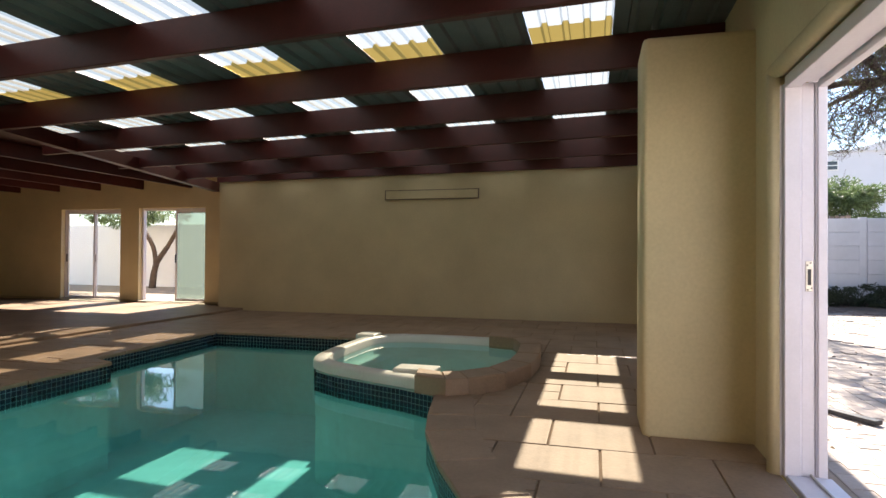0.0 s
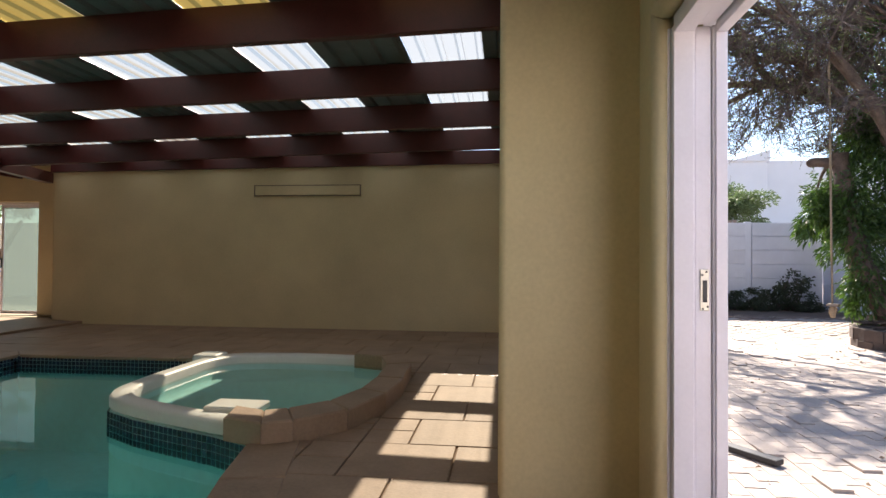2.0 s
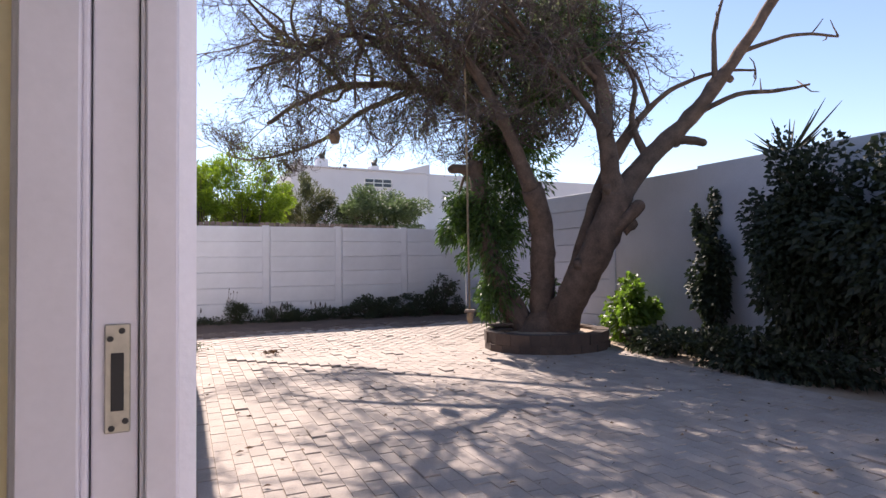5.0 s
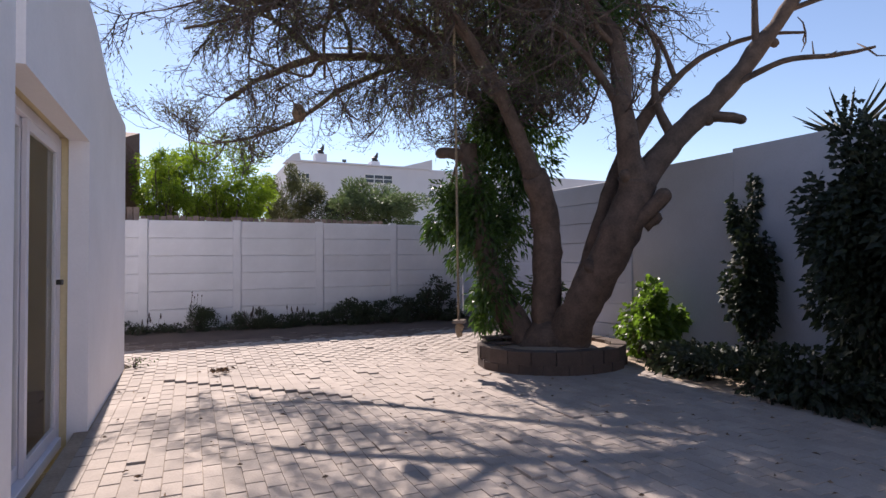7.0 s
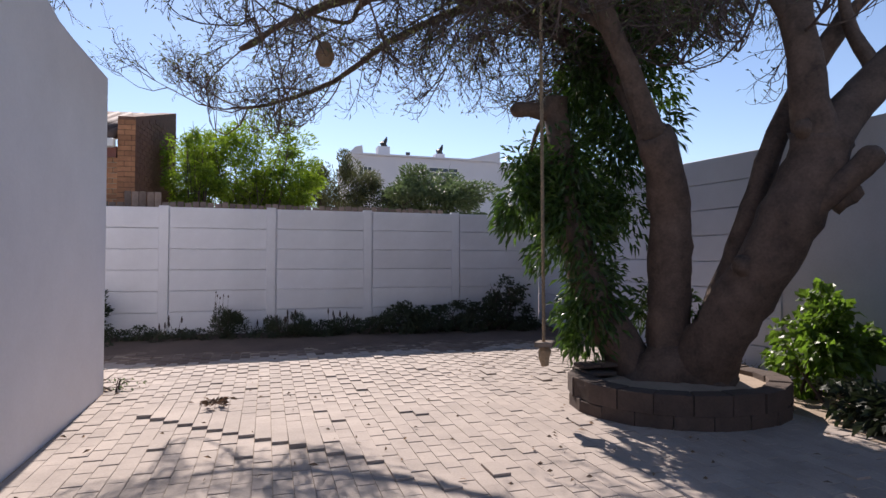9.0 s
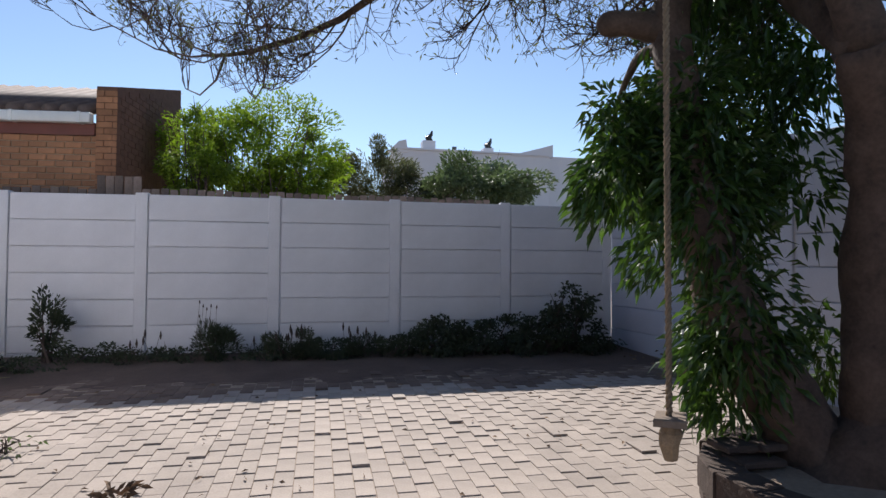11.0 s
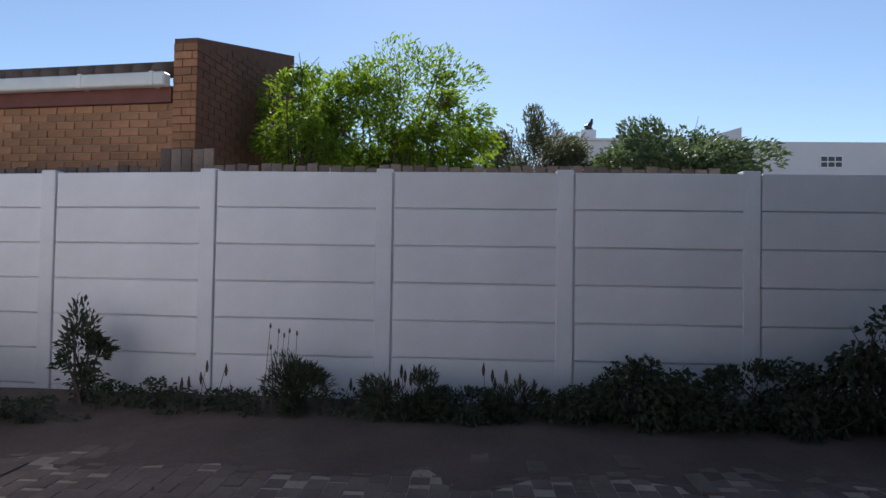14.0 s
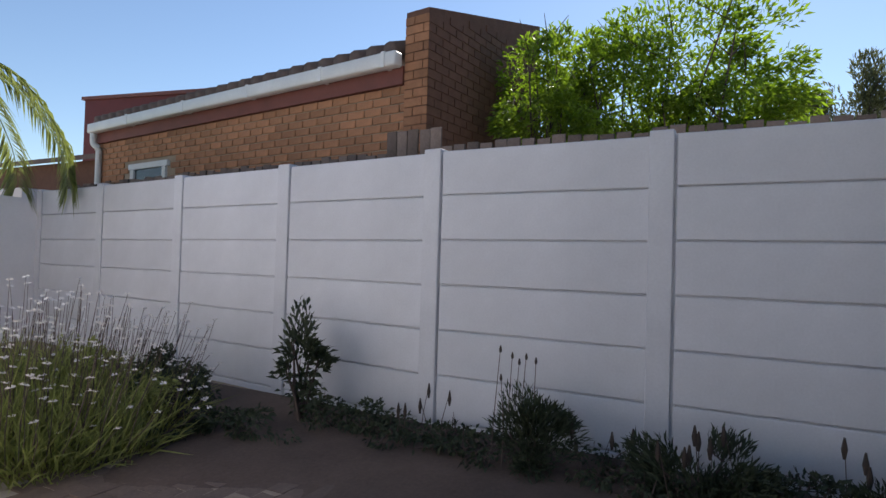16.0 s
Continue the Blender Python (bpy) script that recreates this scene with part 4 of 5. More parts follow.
# along the north wall
shrub("upright_shrub", "upright grey-green shrub with narrow leaves", (0.33, 14.12, 0.55), (0.22, 0.17, 0.42), 750, 0.085, "leaf_mid", 21, 0.09, 7, clumps=16, clump=0.34, width=0.28, down=-0.7)
shrub("lavender", "rounded dark lavender clump", (2.07, 14.08, 0.29), (0.25, 0.22, 0.23), 3200, 0.07, "leaf_mid", 22, 0.09, 7, clumps=14, clump=0.45, width=0.14, down=-0.9)
shrub("lavender", "low dark lavender clump with upright spikes", (2.95, 14.05, 0.26), (0.34, 0.22, 0.22), 2600, 0.075, "leaf_mid", 23, 0.09, 6, clumps=14, clump=0.4, width=0.16, down=-0.9)
shrub("lavender", "low dark lavender clump", (3.78, 14.1, 0.22), (0.3, 0.2, 0.17), 1700, 0.07, "leaf_mid", 24, 0.09, 6, clumps=12, clump=0.4, width=0.16, down=-0.9)
shrub("rose_bush", "dark leafy bush in the wall's shade", (4.75, 14.05, 0.35), (0.45, 0.28, 0.3), 2600, 0.056, "leaf_mid", 25, 0.1, 8, clumps=20, clump=0.36, width=0.5)
shrub("rose_bush", "dark leafy bush in the wall's shade", (5.55, 14.05, 0.32), (0.42, 0.28, 0.25), 2300, 0.056, "leaf_mid", 26, 0.1, 8, clumps=20, clump=0.36, width=0.5)
shrub("rose_bush", "taller open dark rose bush by the wall corner", (6.4, 14.05, 0.42), (0.58, 0.3, 0.36), 1900, 0.06, "leaf_mid", 27, 0.1, 10, clumps=26, clump=0.3, width=0.55)
shrub("rose_bush", "open spray of dark rose shoots by the wall corner", (6.42, 13.98, 0.78), (0.5, 0.2, 0.24), 420, 0.066, "leaf_mid", 28, 0.1, 9, clumps=16, clump=0.3, width=0.6)
for sx, sy, n, h, seed in ((2.05, 14.05, 6, 0.74, 1), (2.95, 14.0, 7, 0.42, 2), (3.75, 14.05, 7, 0.42, 3), (2.45, 14.25, 4, 0.3, 4), (1.35, 14.2, 5, 0.35, 5)):
    rng = random.Random(seed)
    st = thing("seed_stalks", "thin dry flower stalks with dark heads", "plant", (sx, sy, 0.09))
    s, hd = Shape(), Shape()
    for i in range(n):
        b = Vector((rng.uniform(-0.2, 0.2), rng.uniform(-0.12, 0.12), 0))
        e = b + Vector((rng.uniform(-0.08, 0.08), rng.uniform(-0.05, 0.05), h * rng.uniform(0.75, 1.05)))
        s.tube([b, b.lerp(e, 0.5) + ball(rng) * 0.02, e], [0.003, 0.0025, 0.002], 4)
        long = 0.09 if h < 0.5 else 0.028
        hd.tube([e - Vector((0, 0, long)), e - Vector((0, 0, long * 0.5)), e + Vector((0, 0, 0.01))], [0.006, 0.014 if h < 0.5 else 0.009, 0.004], 6)
    tagged(part("stalk_mass", s, "twig", st), kind="stuff")
    tagged(part("seed_mass", hd, "seed", st), kind="stuff")
for wx, wy, n, h, seed in ((-0.6, 13.9, 500, 0.2, 31), (0.9, 14.15, 420, 0.18, 32), (1.5, 14.2, 300, 0.13, 33), (2.5, 14.25, 160, 0.1, 34), (3.4, 14.2, 260, 0.14, 35), (4.2, 14.2, 300, 0.16, 36), (6.9, 14.0, 400, 0.2, 37), (0.2, 13.7, 420, 0.16, 38), (-0.2, 13.45, 420, 0.16, 39), (1.3, 11.18, 45, 0.12, 40), (7.35, 12.3, 220, 0.12, 41), (7.5, 10.2, 150, 0.12, 42), (-0.45, 13.7, 1300, 0.34, 43), (-0.9, 13.9, 1300, 0.42, 44), (0.55, 14.1, 300, 0.16, 45), (1.25, 14.1, 250, 0.128, 46), (1.8, 14.1, 250, 0.128, 47), (2.6, 14.05, 250, 0.104, 48), (3.35, 14.0, 700, 0.2, 49), (4.25, 14.0, 800, 0.24, 50), (5.15, 13.9, 900, 0.26, 51), (6.0, 13.85, 900, 0.26, 52), (6.75, 13.8, 700, 0.2, 53)):
    shrub("weeds", "low straggling weeds at the edge of the paving", (wx, wy, ground_z(wx, wy) + h * 0.5), (0.38, 0.2, h * 0.7), int(n * 1.4), 0.045, "leaf_mid" if seed != 40 else "leaf_grey", seed, ground_z(wx, wy) - 0.03, 5, "weeds by the wall", clumps=12, clump=0.4, width=0.45)

# flowering grass clump
rng = random.Random(77)
fl = thing("flower_clump", "tall grassy clump with many small white flowers", "plant", (-1.15, 13.0, 0.02))
blades, stalks, petals = Shape(), Shape(), Shape()
for i in range(7000):
    a, rr = rng.uniform(0, 6.283), math.sqrt(rng.random())
    b = Vector((math.cos(a) * rr * 1.15, math.sin(a) * rr * 0.95, 0))
    h = (0.68 - 0.3 * rr) * rng.uniform(0.35, 1.5)
    lean = Vector((math.cos(a) * rr * 0.35, math.sin(a) * rr * 0.3, 0)) + ball(rng) * 0.85
    blades.leaf(b, (lean + Vector((0, 0, 1))).normalized(), h, 0.012, rng.uniform(0, 6.3), 0.25)
for i in range(620):
    a, rr = rng.uniform(0, 6.283), math.sqrt(rng.random())
    b = Vector((math.cos(a) * rr * 1.25, math.sin(a) * rr * 0.95, 0.15))
    h = (0.75 - 0.25 * rr) * rng.uniform(0.2, 1.3)
    e = b + Vector((math.cos(a) * rr * 0.25, math.sin(a) * rr * 0.2, h)) + ball(rng) * 0.1
    stalks.tube([b, b.lerp(e, 0.5) + ball(rng) * 0.04, e], [0.003, 0.0025, 0.0018], 3)
    for k in range(4):
        w = Vector((math.cos(k * 1.57 + a), math.sin(k * 1.57 + a), rng.uniform(-0.2, 0.7)))
        petals.leaf(e, w, 0.024, 0.02, a, 0.1)
leaf_cloud(blades, rng, (0.25, 0.15, 0.3), (0.85, 0.6, 0.28), 3500, 0.06, clumps=40, clump=0.3)
tagged(part("blade_mass", blades, "grass", fl), kind="stuff")
tagged(part("stalk_mass", stalks, "twig", fl), kind="stuff")
tagged(part("blossom", petals, "petal", fl), kind="stuff")

# palm
palm = thing("palm", "feathery palm with arching dry-tipped fronds", "palm tree", (-4.4, 13.3, 0.0))
part("trunk", Shape().tube([(0, 0, -0.05), (0.05, 0, 1.2), (0, 0.02, 2.9)], [0.14, 0.11, 0.1], 10), "bark", palm)
rng = random.Random(12)
for i in range(9):
    a = i * 0.7 + rng.uniform(-0.2, 0.2)
    d = Vector((math.cos(a), math.sin(a), 0))
    top = Vector((0, 0.02, 2.85))
    line = smooth_line([top, top + d * 0.5 + Vector((0, 0, 0.4)), top + d * 1.05 + Vector((0, 0, 0.3)), top + d * 1.5 - Vector((0, 0, 0.3)), top + d * 1.6 - Vector((0, 0, 0.75))], 7)
    s = Shape().tube(line, [0.014 * (1 - 0.8 * j / (len(line) - 1)) for j in range(len(line))], 5)
    for j in range(3, len(line)):
        for side in (-1, 1):
            for q in range(4):
                b = line[j - 1].lerp(line[j], q * 0.25 + rng.uniform(0, 0.2))
                w = Vector((-d.y, d.x, 0)) * side * 0.8 + (line[j] - line[j - 1]).normalized() * 0.7 + Vector((0, 0, -0.35)) + ball(rng) * 0.15
                s.leaf(b, w.normalized(), rng.uniform(0.3, 0.46), 0.03, 0.0, 0.5)
    part("frond", s, "palm", palm)

# ---- the big tree ----
tree = thing("tree", "old multi-stemmed tree with drooping bare twigs and a leafy creeper", "tree", (6.1, 9.4, 0.2))
TO = Vector(tree.location)
rng = random.Random(40)


def limb(points, r0, r1, name="limb", sides=12):
    line = smooth_line(points, 6)
    n = len(line)
    radii = [(r0 + (r1 - r0) * (j / (n - 1)) ** 0.9) * (1 + 0.10 * noise.noise((j * 0.7, r0 * 50, points[0][0]))) for j in range(n)]
    if name == "stub":
        radii[-1] *= 0.35
        radii[-2] *= 0.8
    s = Shape().tube([p - TO for p in line], radii, sides, 0.05, rng)
    out = []
    for p in s.v:
        q = Vector(p)
        grain = noise.noise_vector(Vector((q.x * 4.2, q.y * 4.2, q.z * 2.6))) * 0.2 + noise.noise_vector(Vector((q.x * 11, q.y * 11, q.z * 4))) * 0.09
        out.append(tuple(q + grain * min(max(r0, r1), 0.22)))
    s.v = out
    part(name, s, "bark", tree, "", True)
    return line


def knot(at, way, r):
    """The healed stump of a lost branch."""
    a, d = Vector(at), Vector(way).normalized()
    pts = [a - d * r, a, a + d * r * 0.7 + ball(rng) * 0.02, a + d * r * 1.25, a + d * r * 1.5]
    part("knot", Shape().tube([p - TO for p in pts], [r * 1.15, r, r * 0.9, r * 0.7, r * 0.25], 9, 0.12, rng), "bark", tree, "", True)


S1 = limb([(5.95, 9.5, 0.1), (5.62, 9.8, 0.8), (5.45, 9.95, 1.5), (5.36, 10.05, 2.2), (5.32, 10.1, 2.85)], 0.2, 0.12, "trunk")
limb([(5.33, 10.08, 2.68), (5.1, 10.12, 2.72), (4.86, 10.15, 2.72)], 0.085, 0.07, "stub", 9)
S2 = limb([(6.1, 9.42, 0.05), (6.06, 9.4, 0.7), (6.08, 9.38, 1.4), (5.98, 9.3, 1.95), (5.78, 9.22, 2.35)], 0.2, 0.155, "trunk")
S3 = limb([(6.2, 9.35, 0.05), (6.27, 9.05, 0.6), (6.4, 8.75, 1.15), (6.58, 8.5, 1.8), (6.68, 8.42, 2.2)], 0.25, 0.2, "trunk")
S4 = limb([(6.3, 9.3, 0.5), (6.46, 9.05, 1.25), (6.6, 8.9, 1.95), (6.85, 8.75, 2.7), (7.2, 8.6, 3.3)], 0.12, 0.08, "trunk", 10)
limb([(6.55, 8.45, 1.65), (6.72, 8.2, 1.9), (6.8, 8.08, 2.08)], 0.11, 0.085, "stub", 9)
limb([(5.9, 9.5, 0.05), (6.1, 9.35, 0.32), (6.35, 9.2, 0.1)], 0.3, 0.28, "trunk")
CAN = [
    (limb([(5.78, 9.22, 2.3), (5.9, 9.9, 3.05), (5.7, 10.6, 3.7), (4.85, 11.15, 4.25), (3.7, 11.55, 4.3), (2.9, 11.6, 3.95), (2.35, 11.5, 3.5)], 0.13, 0.025), 1.0),
    (limb([(4.85, 11.15, 4.25), (4.0, 10.5, 4.65), (3.3, 10.1, 4.55), (2.8, 9.9, 4.25)], 0.07, 0.02), 0.9),
    (limb([(5.7, 10.6, 3.7), (5.2, 11.5, 4.4), (4.2, 12.15, 4.1), (3.4, 12.3, 3.5), (2.7, 12.4, 3.2), (2.2, 12.4, 3.1)], 0.07, 0.012), 0.7),
    (limb([(3.6, 11.55, 4.3), (3.0, 11.9, 4.9), (2.3, 12.1, 5.0)], 0.05, 0.015), 0.8),
    (limb([(5.78, 9.22, 2.3), (5.4, 9.25, 3.2), (4.75, 9.3, 4.15), (3.9, 9.35, 4.8), (3.0, 9.5, 5.1)], 0.11, 0.025), 0.9),
    (limb([(6.66, 8.42, 2.1), (6.52, 8.45, 3.0), (6.6, 8.7, 4.0), (6.4, 9.4, 5.0), (5.8, 10.1, 5.7)], 0.15, 0.04), 0.7),
    (limb([(6.6, 8.7, 4.0), (6.1, 9.7, 4.8), (5.0, 10.7, 5.3), (4.2, 11.2, 5.5)], 0.08, 0.02), 0.8),
    (limb([(6.4, 9.4, 5.0), (6.9, 10.2, 5.6), (7.2, 11.2, 5.8)], 0.06, 0.02), 0.8),
    (limb([(5.4, 9.25, 3.2), (5.0, 9.9, 3.9), (4.5, 10.3, 4.5), (3.8, 10.8, 5.0)], 0.06, 0.02), 1.0),
    (limb([(5.9, 9.9, 3.05), (6.2, 10.3, 3.9), (6.1, 10.9, 4.6), (5.6, 11.6, 5.0)], 0.07, 0.02), 1.0),
    (limb([(6.52, 8.45, 3.0), (6.2, 8.7, 3.7), (5.7, 9.0, 4.3), (5.0, 9.2, 4.9)], 0.06, 0.02), 1.0),
    (limb([(6.6, 8.7, 4.0), (7.0, 9.2, 4.5), (7.1, 9.9, 5.2)], 0.06, 0.02), 0.9),
]
limb([(6.66, 8.42, 2.1), (7.15, 8.32, 2.7), (7.72, 8.06, 3.3), (8.3, 7.7, 4.2), (8.9, 7.4, 5.2)], 0.17, 0.06)
limb([(7.45, 8.2, 3.0), (7.66, 7.98, 2.95), (7.8, 7.85, 2.9)], 0.07, 0.055, "stub", 9)
for pts, r in (([(7.72, 8.06, 3.3), (8.1, 7.6, 3.55), (8.5, 7.2, 3.55), (8.75, 7.0, 3.6)], 0.045), ([(7.2, 8.6, 3.3), (7.6, 8.3, 3.75), (8.2, 8.0, 4.0), (8.5, 7.6, 3.95)], 0.05), ([(7.4, 8.5, 3.5), (7.3, 8.7, 4.1), (7.0, 8.9, 4.4)], 0.035),
               ([(7.15, 8.32, 2.7), (7.05, 8.5, 3.3), (7.2, 8.6, 3.9), (7.0, 8.8, 4.6)], 0.07), ([(8.0, 7.85, 3.75), (8.05, 7.9, 4.5), (8.3, 7.9, 5.2)], 0.05), ([(8.3, 7.7, 4.2), (8.9, 7.3, 4.4), (9.4, 7.0, 4.35)], 0.035)):
    ln = limb(pts, r, 0.015, "branch", 8)
    for _ in range(4):
        a = ln[rng.randrange(len(ln) // 2, len(ln))]
        q = a + ball(rng) * 0.3
        part("snag", Shape().tube([a - TO, a.lerp(q, 0.6) + ball(rng) * 0.04 - TO, q - TO], [0.012, 0.009, 0.005], 5), "bark", tree)
for at, way, r in (((6.28, 8.72, 1.2), (-0.8, -0.2, 0.45), 0.1), ((6.4, 8.62, 1.62), (-0.8, -0.3, 0.2), 0.07), ((6.52, 8.42, 2.25), (-0.9, -0.2, 0.3), 0.07), ((6.78, 8.33, 1.75), (0.6, -0.5, 0.5), 0.09),
                   ((7.5, 8.16, 2.98), (0.4, -0.3, -0.7), 0.075), ((8.15, 7.78, 3.85), (0.6, -0.3, -0.6), 0.06), ((7.3, 8.25, 2.9), (-0.3, 0.1, 0.9), 0.06), ((5.94, 9.27, 1.98), (-0.6, -0.4, 0.5), 0.07),
                   ((5.58, 9.22, 2.7), (0.7, -0.4, 0.3), 0.05), ((6.06, 9.3, 1.3), (-0.7, -0.6, 0.1), 0.05), ((8.5, 7.6, 4.5), (0.2, -0.5, 0.8), 0.05), ((6.5, 8.4, 2.9), (0.7, -0.3, 0.6), 0.05)):
    knot(at, way, r)
# secondary branches of the upper crown
for line, dens in list(CAN):
    for _ in range(5):
        j = rng.randrange(len(line) // 3, len(line) - 2)
        a = line[j]
        if a.z < 3.5 or a.y > 12.0:
            continue
        d = ((line[j + 1] - a).normalized() + ball(rng) * 1.1 + Vector((0, 0, 0.45))).normalized()
        b = a + d * rng.uniform(0.5, 0.8)
        c = b + (d + ball(rng) * 0.8).normalized() * rng.uniform(0.5, 0.9)
        CAN.append((limb([a, a.lerp(b, 0.5) + ball(rng) * 0.08, b, c], 0.045, 0.014, "branch", 7), 0.1))
twigs, small = Shape(), Shape()


def twig(base, way, length, r, depth):
    steps = 4 if depth < 2 else 3
    p, d, line = base.copy(), way.normalized(), [base - TO]
    for _ in range(steps):
        d = (d + ball(rng) * 0.35 + Vector((0, 0, -0.05))).normalized()
        low = 2.85 + max(0.0, 2.8 - p.x) * 0.15 + max(0.0, p.y - 12.4) * 0.9
        if p.z < low + 0.45:
            d = (d + Vector((0, 0, (low + 0.45 - p.z) * 1.1))).normalized()
        p = p + d * (length / steps)
        line.append(p - TO)
    twigs.tube(line, [r * (1 - 0.7 * j / steps) for j in range(steps + 1)], 4 if depth == 0 else 3)
    if depth < 3:
        for _ in range((6, 5, 4)[depth]):
            t = rng.uniform(0.2, 1.0) * steps
            k = min(int(t), steps - 1)
            b = (line[k].lerp(line[k + 1], t - k)) + TO
            twig(b, d * 0.8 + ball(rng) * 1.0, length * rng.uniform(0.38, 0.62), r * 0.62, depth + 1)
    elif rng.random() < 0.9:
        small.leaf(p - TO, d + ball(rng) * 0.8, 0.06, 0.016, rng.uniform(0, 6.3), 0.3)


for line, dens in CAN:
    n = len(line)
    for _ in range(round(n * 0.8 * dens)):
        j = rng.randrange(int(n * 0.25), n - 1)
        d = (line[j + 1] - line[j]).normalized()
        if line[j].y > 11.6 and rng.random() < 0.35:
            continue
        twig(line[j], d * 0.5 + ball(rng) * 1.0 + Vector((0, 0, -0.25)), rng.uniform(0.7, 1.2), 0.0115 if line[j].y > 11.3 else 0.017, 0)
tagged(part("twig_mass", twigs, "twig", tree, "dense thin bare grey-brown twigs"), kind="stuff")
tagged(part("foliage", small, "leaf_olive", tree, "sparse tiny olive leaves"), kind="stuff")
limb([(5.33, 10.08, 2.6), (5.45, 10.6, 2.75), (5.6, 11.1, 2.7), (5.75, 11.6, 2.45)], 0.05, 0.015, "branch", 8)
creeper = Shape()
for c, r, n_ in (((5.95, 11.6, 2.1), (0.3, 0.3, 0.4), 420), ((5.8, 11.2, 2.05), (0.3, 0.3, 0.35), 330), ((6.0, 11.5, 2.5), (0.5, 0.45, 0.5), 520), ((5.9, 10.8, 2.5), (0.38, 0.38, 0.5), 460), ((5.9, 10.4, 1.9), (0.4, 0.35, 0.6), 480), ((6.2, 10.6, 2.9), (0.5, 0.45, 0.5), 480),
                 ((5.7, 10.1, 1.2), (0.3, 0.25, 0.5), 300), ((6.0, 10.0, 2.4), (0.35, 0.25, 0.6), 380), ((5.95, 10.4, 3.3), (0.45, 0.45, 0.4), 420), ((6.25, 9.95, 0.75), (0.25, 0.2, 0.3), 150), ((5.5, 9.9, 0.95), (0.3, 0.3, 0.5), 330), ((5.42, 9.98, 1.6), (0.38, 0.34, 0.5), 560), ((5.45, 10.1, 2.2), (0.3, 0.3, 0.4), 330), ((5.03, 10.12, 1.85), (0.3, 0.28, 0.4), 620), ((5.0, 10.2, 2.15), (0.2, 0.22, 0.3), 160),
                 ((5.65, 10.2, 3.1), (0.35, 0.35, 0.45), 330), ((5.9, 9.9, 3.3), (0.5, 0.4, 0.5), 420), ((6.3, 9.7, 3.7), (0.55, 0.45, 0.5), 420), ((6.15, 9.75, 2.6), (0.3, 0.25, 0.4), 160), ((5.85, 9.7, 1.7), (0.2, 0.2, 0.4), 110), ((5.5, 9.8, 0.55), (0.25, 0.22, 0.3), 130), ((6.2, 9.3, 0.85), (0.12, 0.1, 0.2), 40), ((6.5, 9.2, 4.3), (0.6, 0.5, 0.5), 420), ((5.52, 9.72, 0.95), (0.26, 0.2, 0.5), 240), ((5.4, 9.78, 1.65), (0.28, 0.2, 0.5), 300), ((5.36, 9.86, 2.2), (0.22, 0.18, 0.32), 130), ((6.55, 10.6, 3.3), (0.6, 0.5, 0.6), 800), ((6.9, 10.0, 4.2), (0.7, 0.5, 0.45), 800), ((7.1, 9.6, 4.9), (0.9, 0.8, 0.5), 1100), ((6.3, 10.0, 4.9), (0.9, 0.8, 0.5), 900), ((6.7, 11.3, 4.45), (1.1, 0.8, 0.5), 1200), ((5.9, 11.5, 4.9), (0.9, 0.7, 0.45), 800), ((7.0, 10.4, 5.8), (1.2, 1.1, 0.5), 1700)):
    leaf_cloud(creeper, rng, Vector(c) - TO, r, round(n_ * 1.8), 0.108, width=0.3, droop=0.4, down=0.4, clumps=12, clump=0.55)
part("creeper", creeper, "leaf_big", tree, "glossy hanging green leaves")
part("nest", Shape().tube([(3.11 - TO.x, 10.25 - TO.y, 3.2 - TO.z), (3.11 - TO.x, 10.25 - TO.y, 3.1 - TO.z), (3.12 - TO.x, 10.25 - TO.y, 3.0 - TO.z)], [0.05, 0.09, 0.05], 9, 0.15, rng), "litter", tree, "brown woven nest")

# stone ring round the tree
ringp = thing("planter", "low round brown stone planter round the tree", "planter", (6.12, 9.38, 0))
rng = random.Random(8)
for c in range(2):
    m = 20
    for i in range(m):
        a0, a1 = (i + 0.5 * c) / m * 6.2832 + 0.004, (i + 1 + 0.5 * c) / m * 6.2832 - 0.004
        ox, oy = 0.97, 0.83
        q = [(ox * math.cos(a0), oy * math.sin(a0)), (ox * math.cos(a1), oy * math.sin(a1)), (0.8 * ox * math.cos(a1), 0.8 * oy * math.sin(a1)), (0.8 * ox * math.cos(a0), 0.8 * oy * math.sin(a0))]
        k = 1 + rng.uniform(-0.015, 0.015)
        part("stone", Shape().prism([(x * k, y * k) for x, y in q], -0.06 + c * 0.16, 0.097 + c * 0.16 + rng.uniform(-0.006, 0.006), 0.006), "stone", ringp)
soil = Shape()
m = 24
soil.add([(0, 0, 0.27)] + [(0.85 * math.cos(i / m * 6.2832), 0.72 * math.sin(i / m * 6.2832), 0.2) for i in range(m)], [(0, i + 1, (i + 1) % m + 1) for i in range(m)])
part("soil", soil, "sand", ringp)
for sx, sy, sz in ((-0.62, 0.25, 0.24), (-0.5, 0.38, 0.25), (-0.66, 0.32, 0.3), (-0.48, 0.28, 0.31)):
    part("flat_stone", Shape().box((sx - 0.13, sy - 0.09, sz), (sx + 0.13, sy + 0.09, sz + 0.035), 0.008), "stone", ringp)

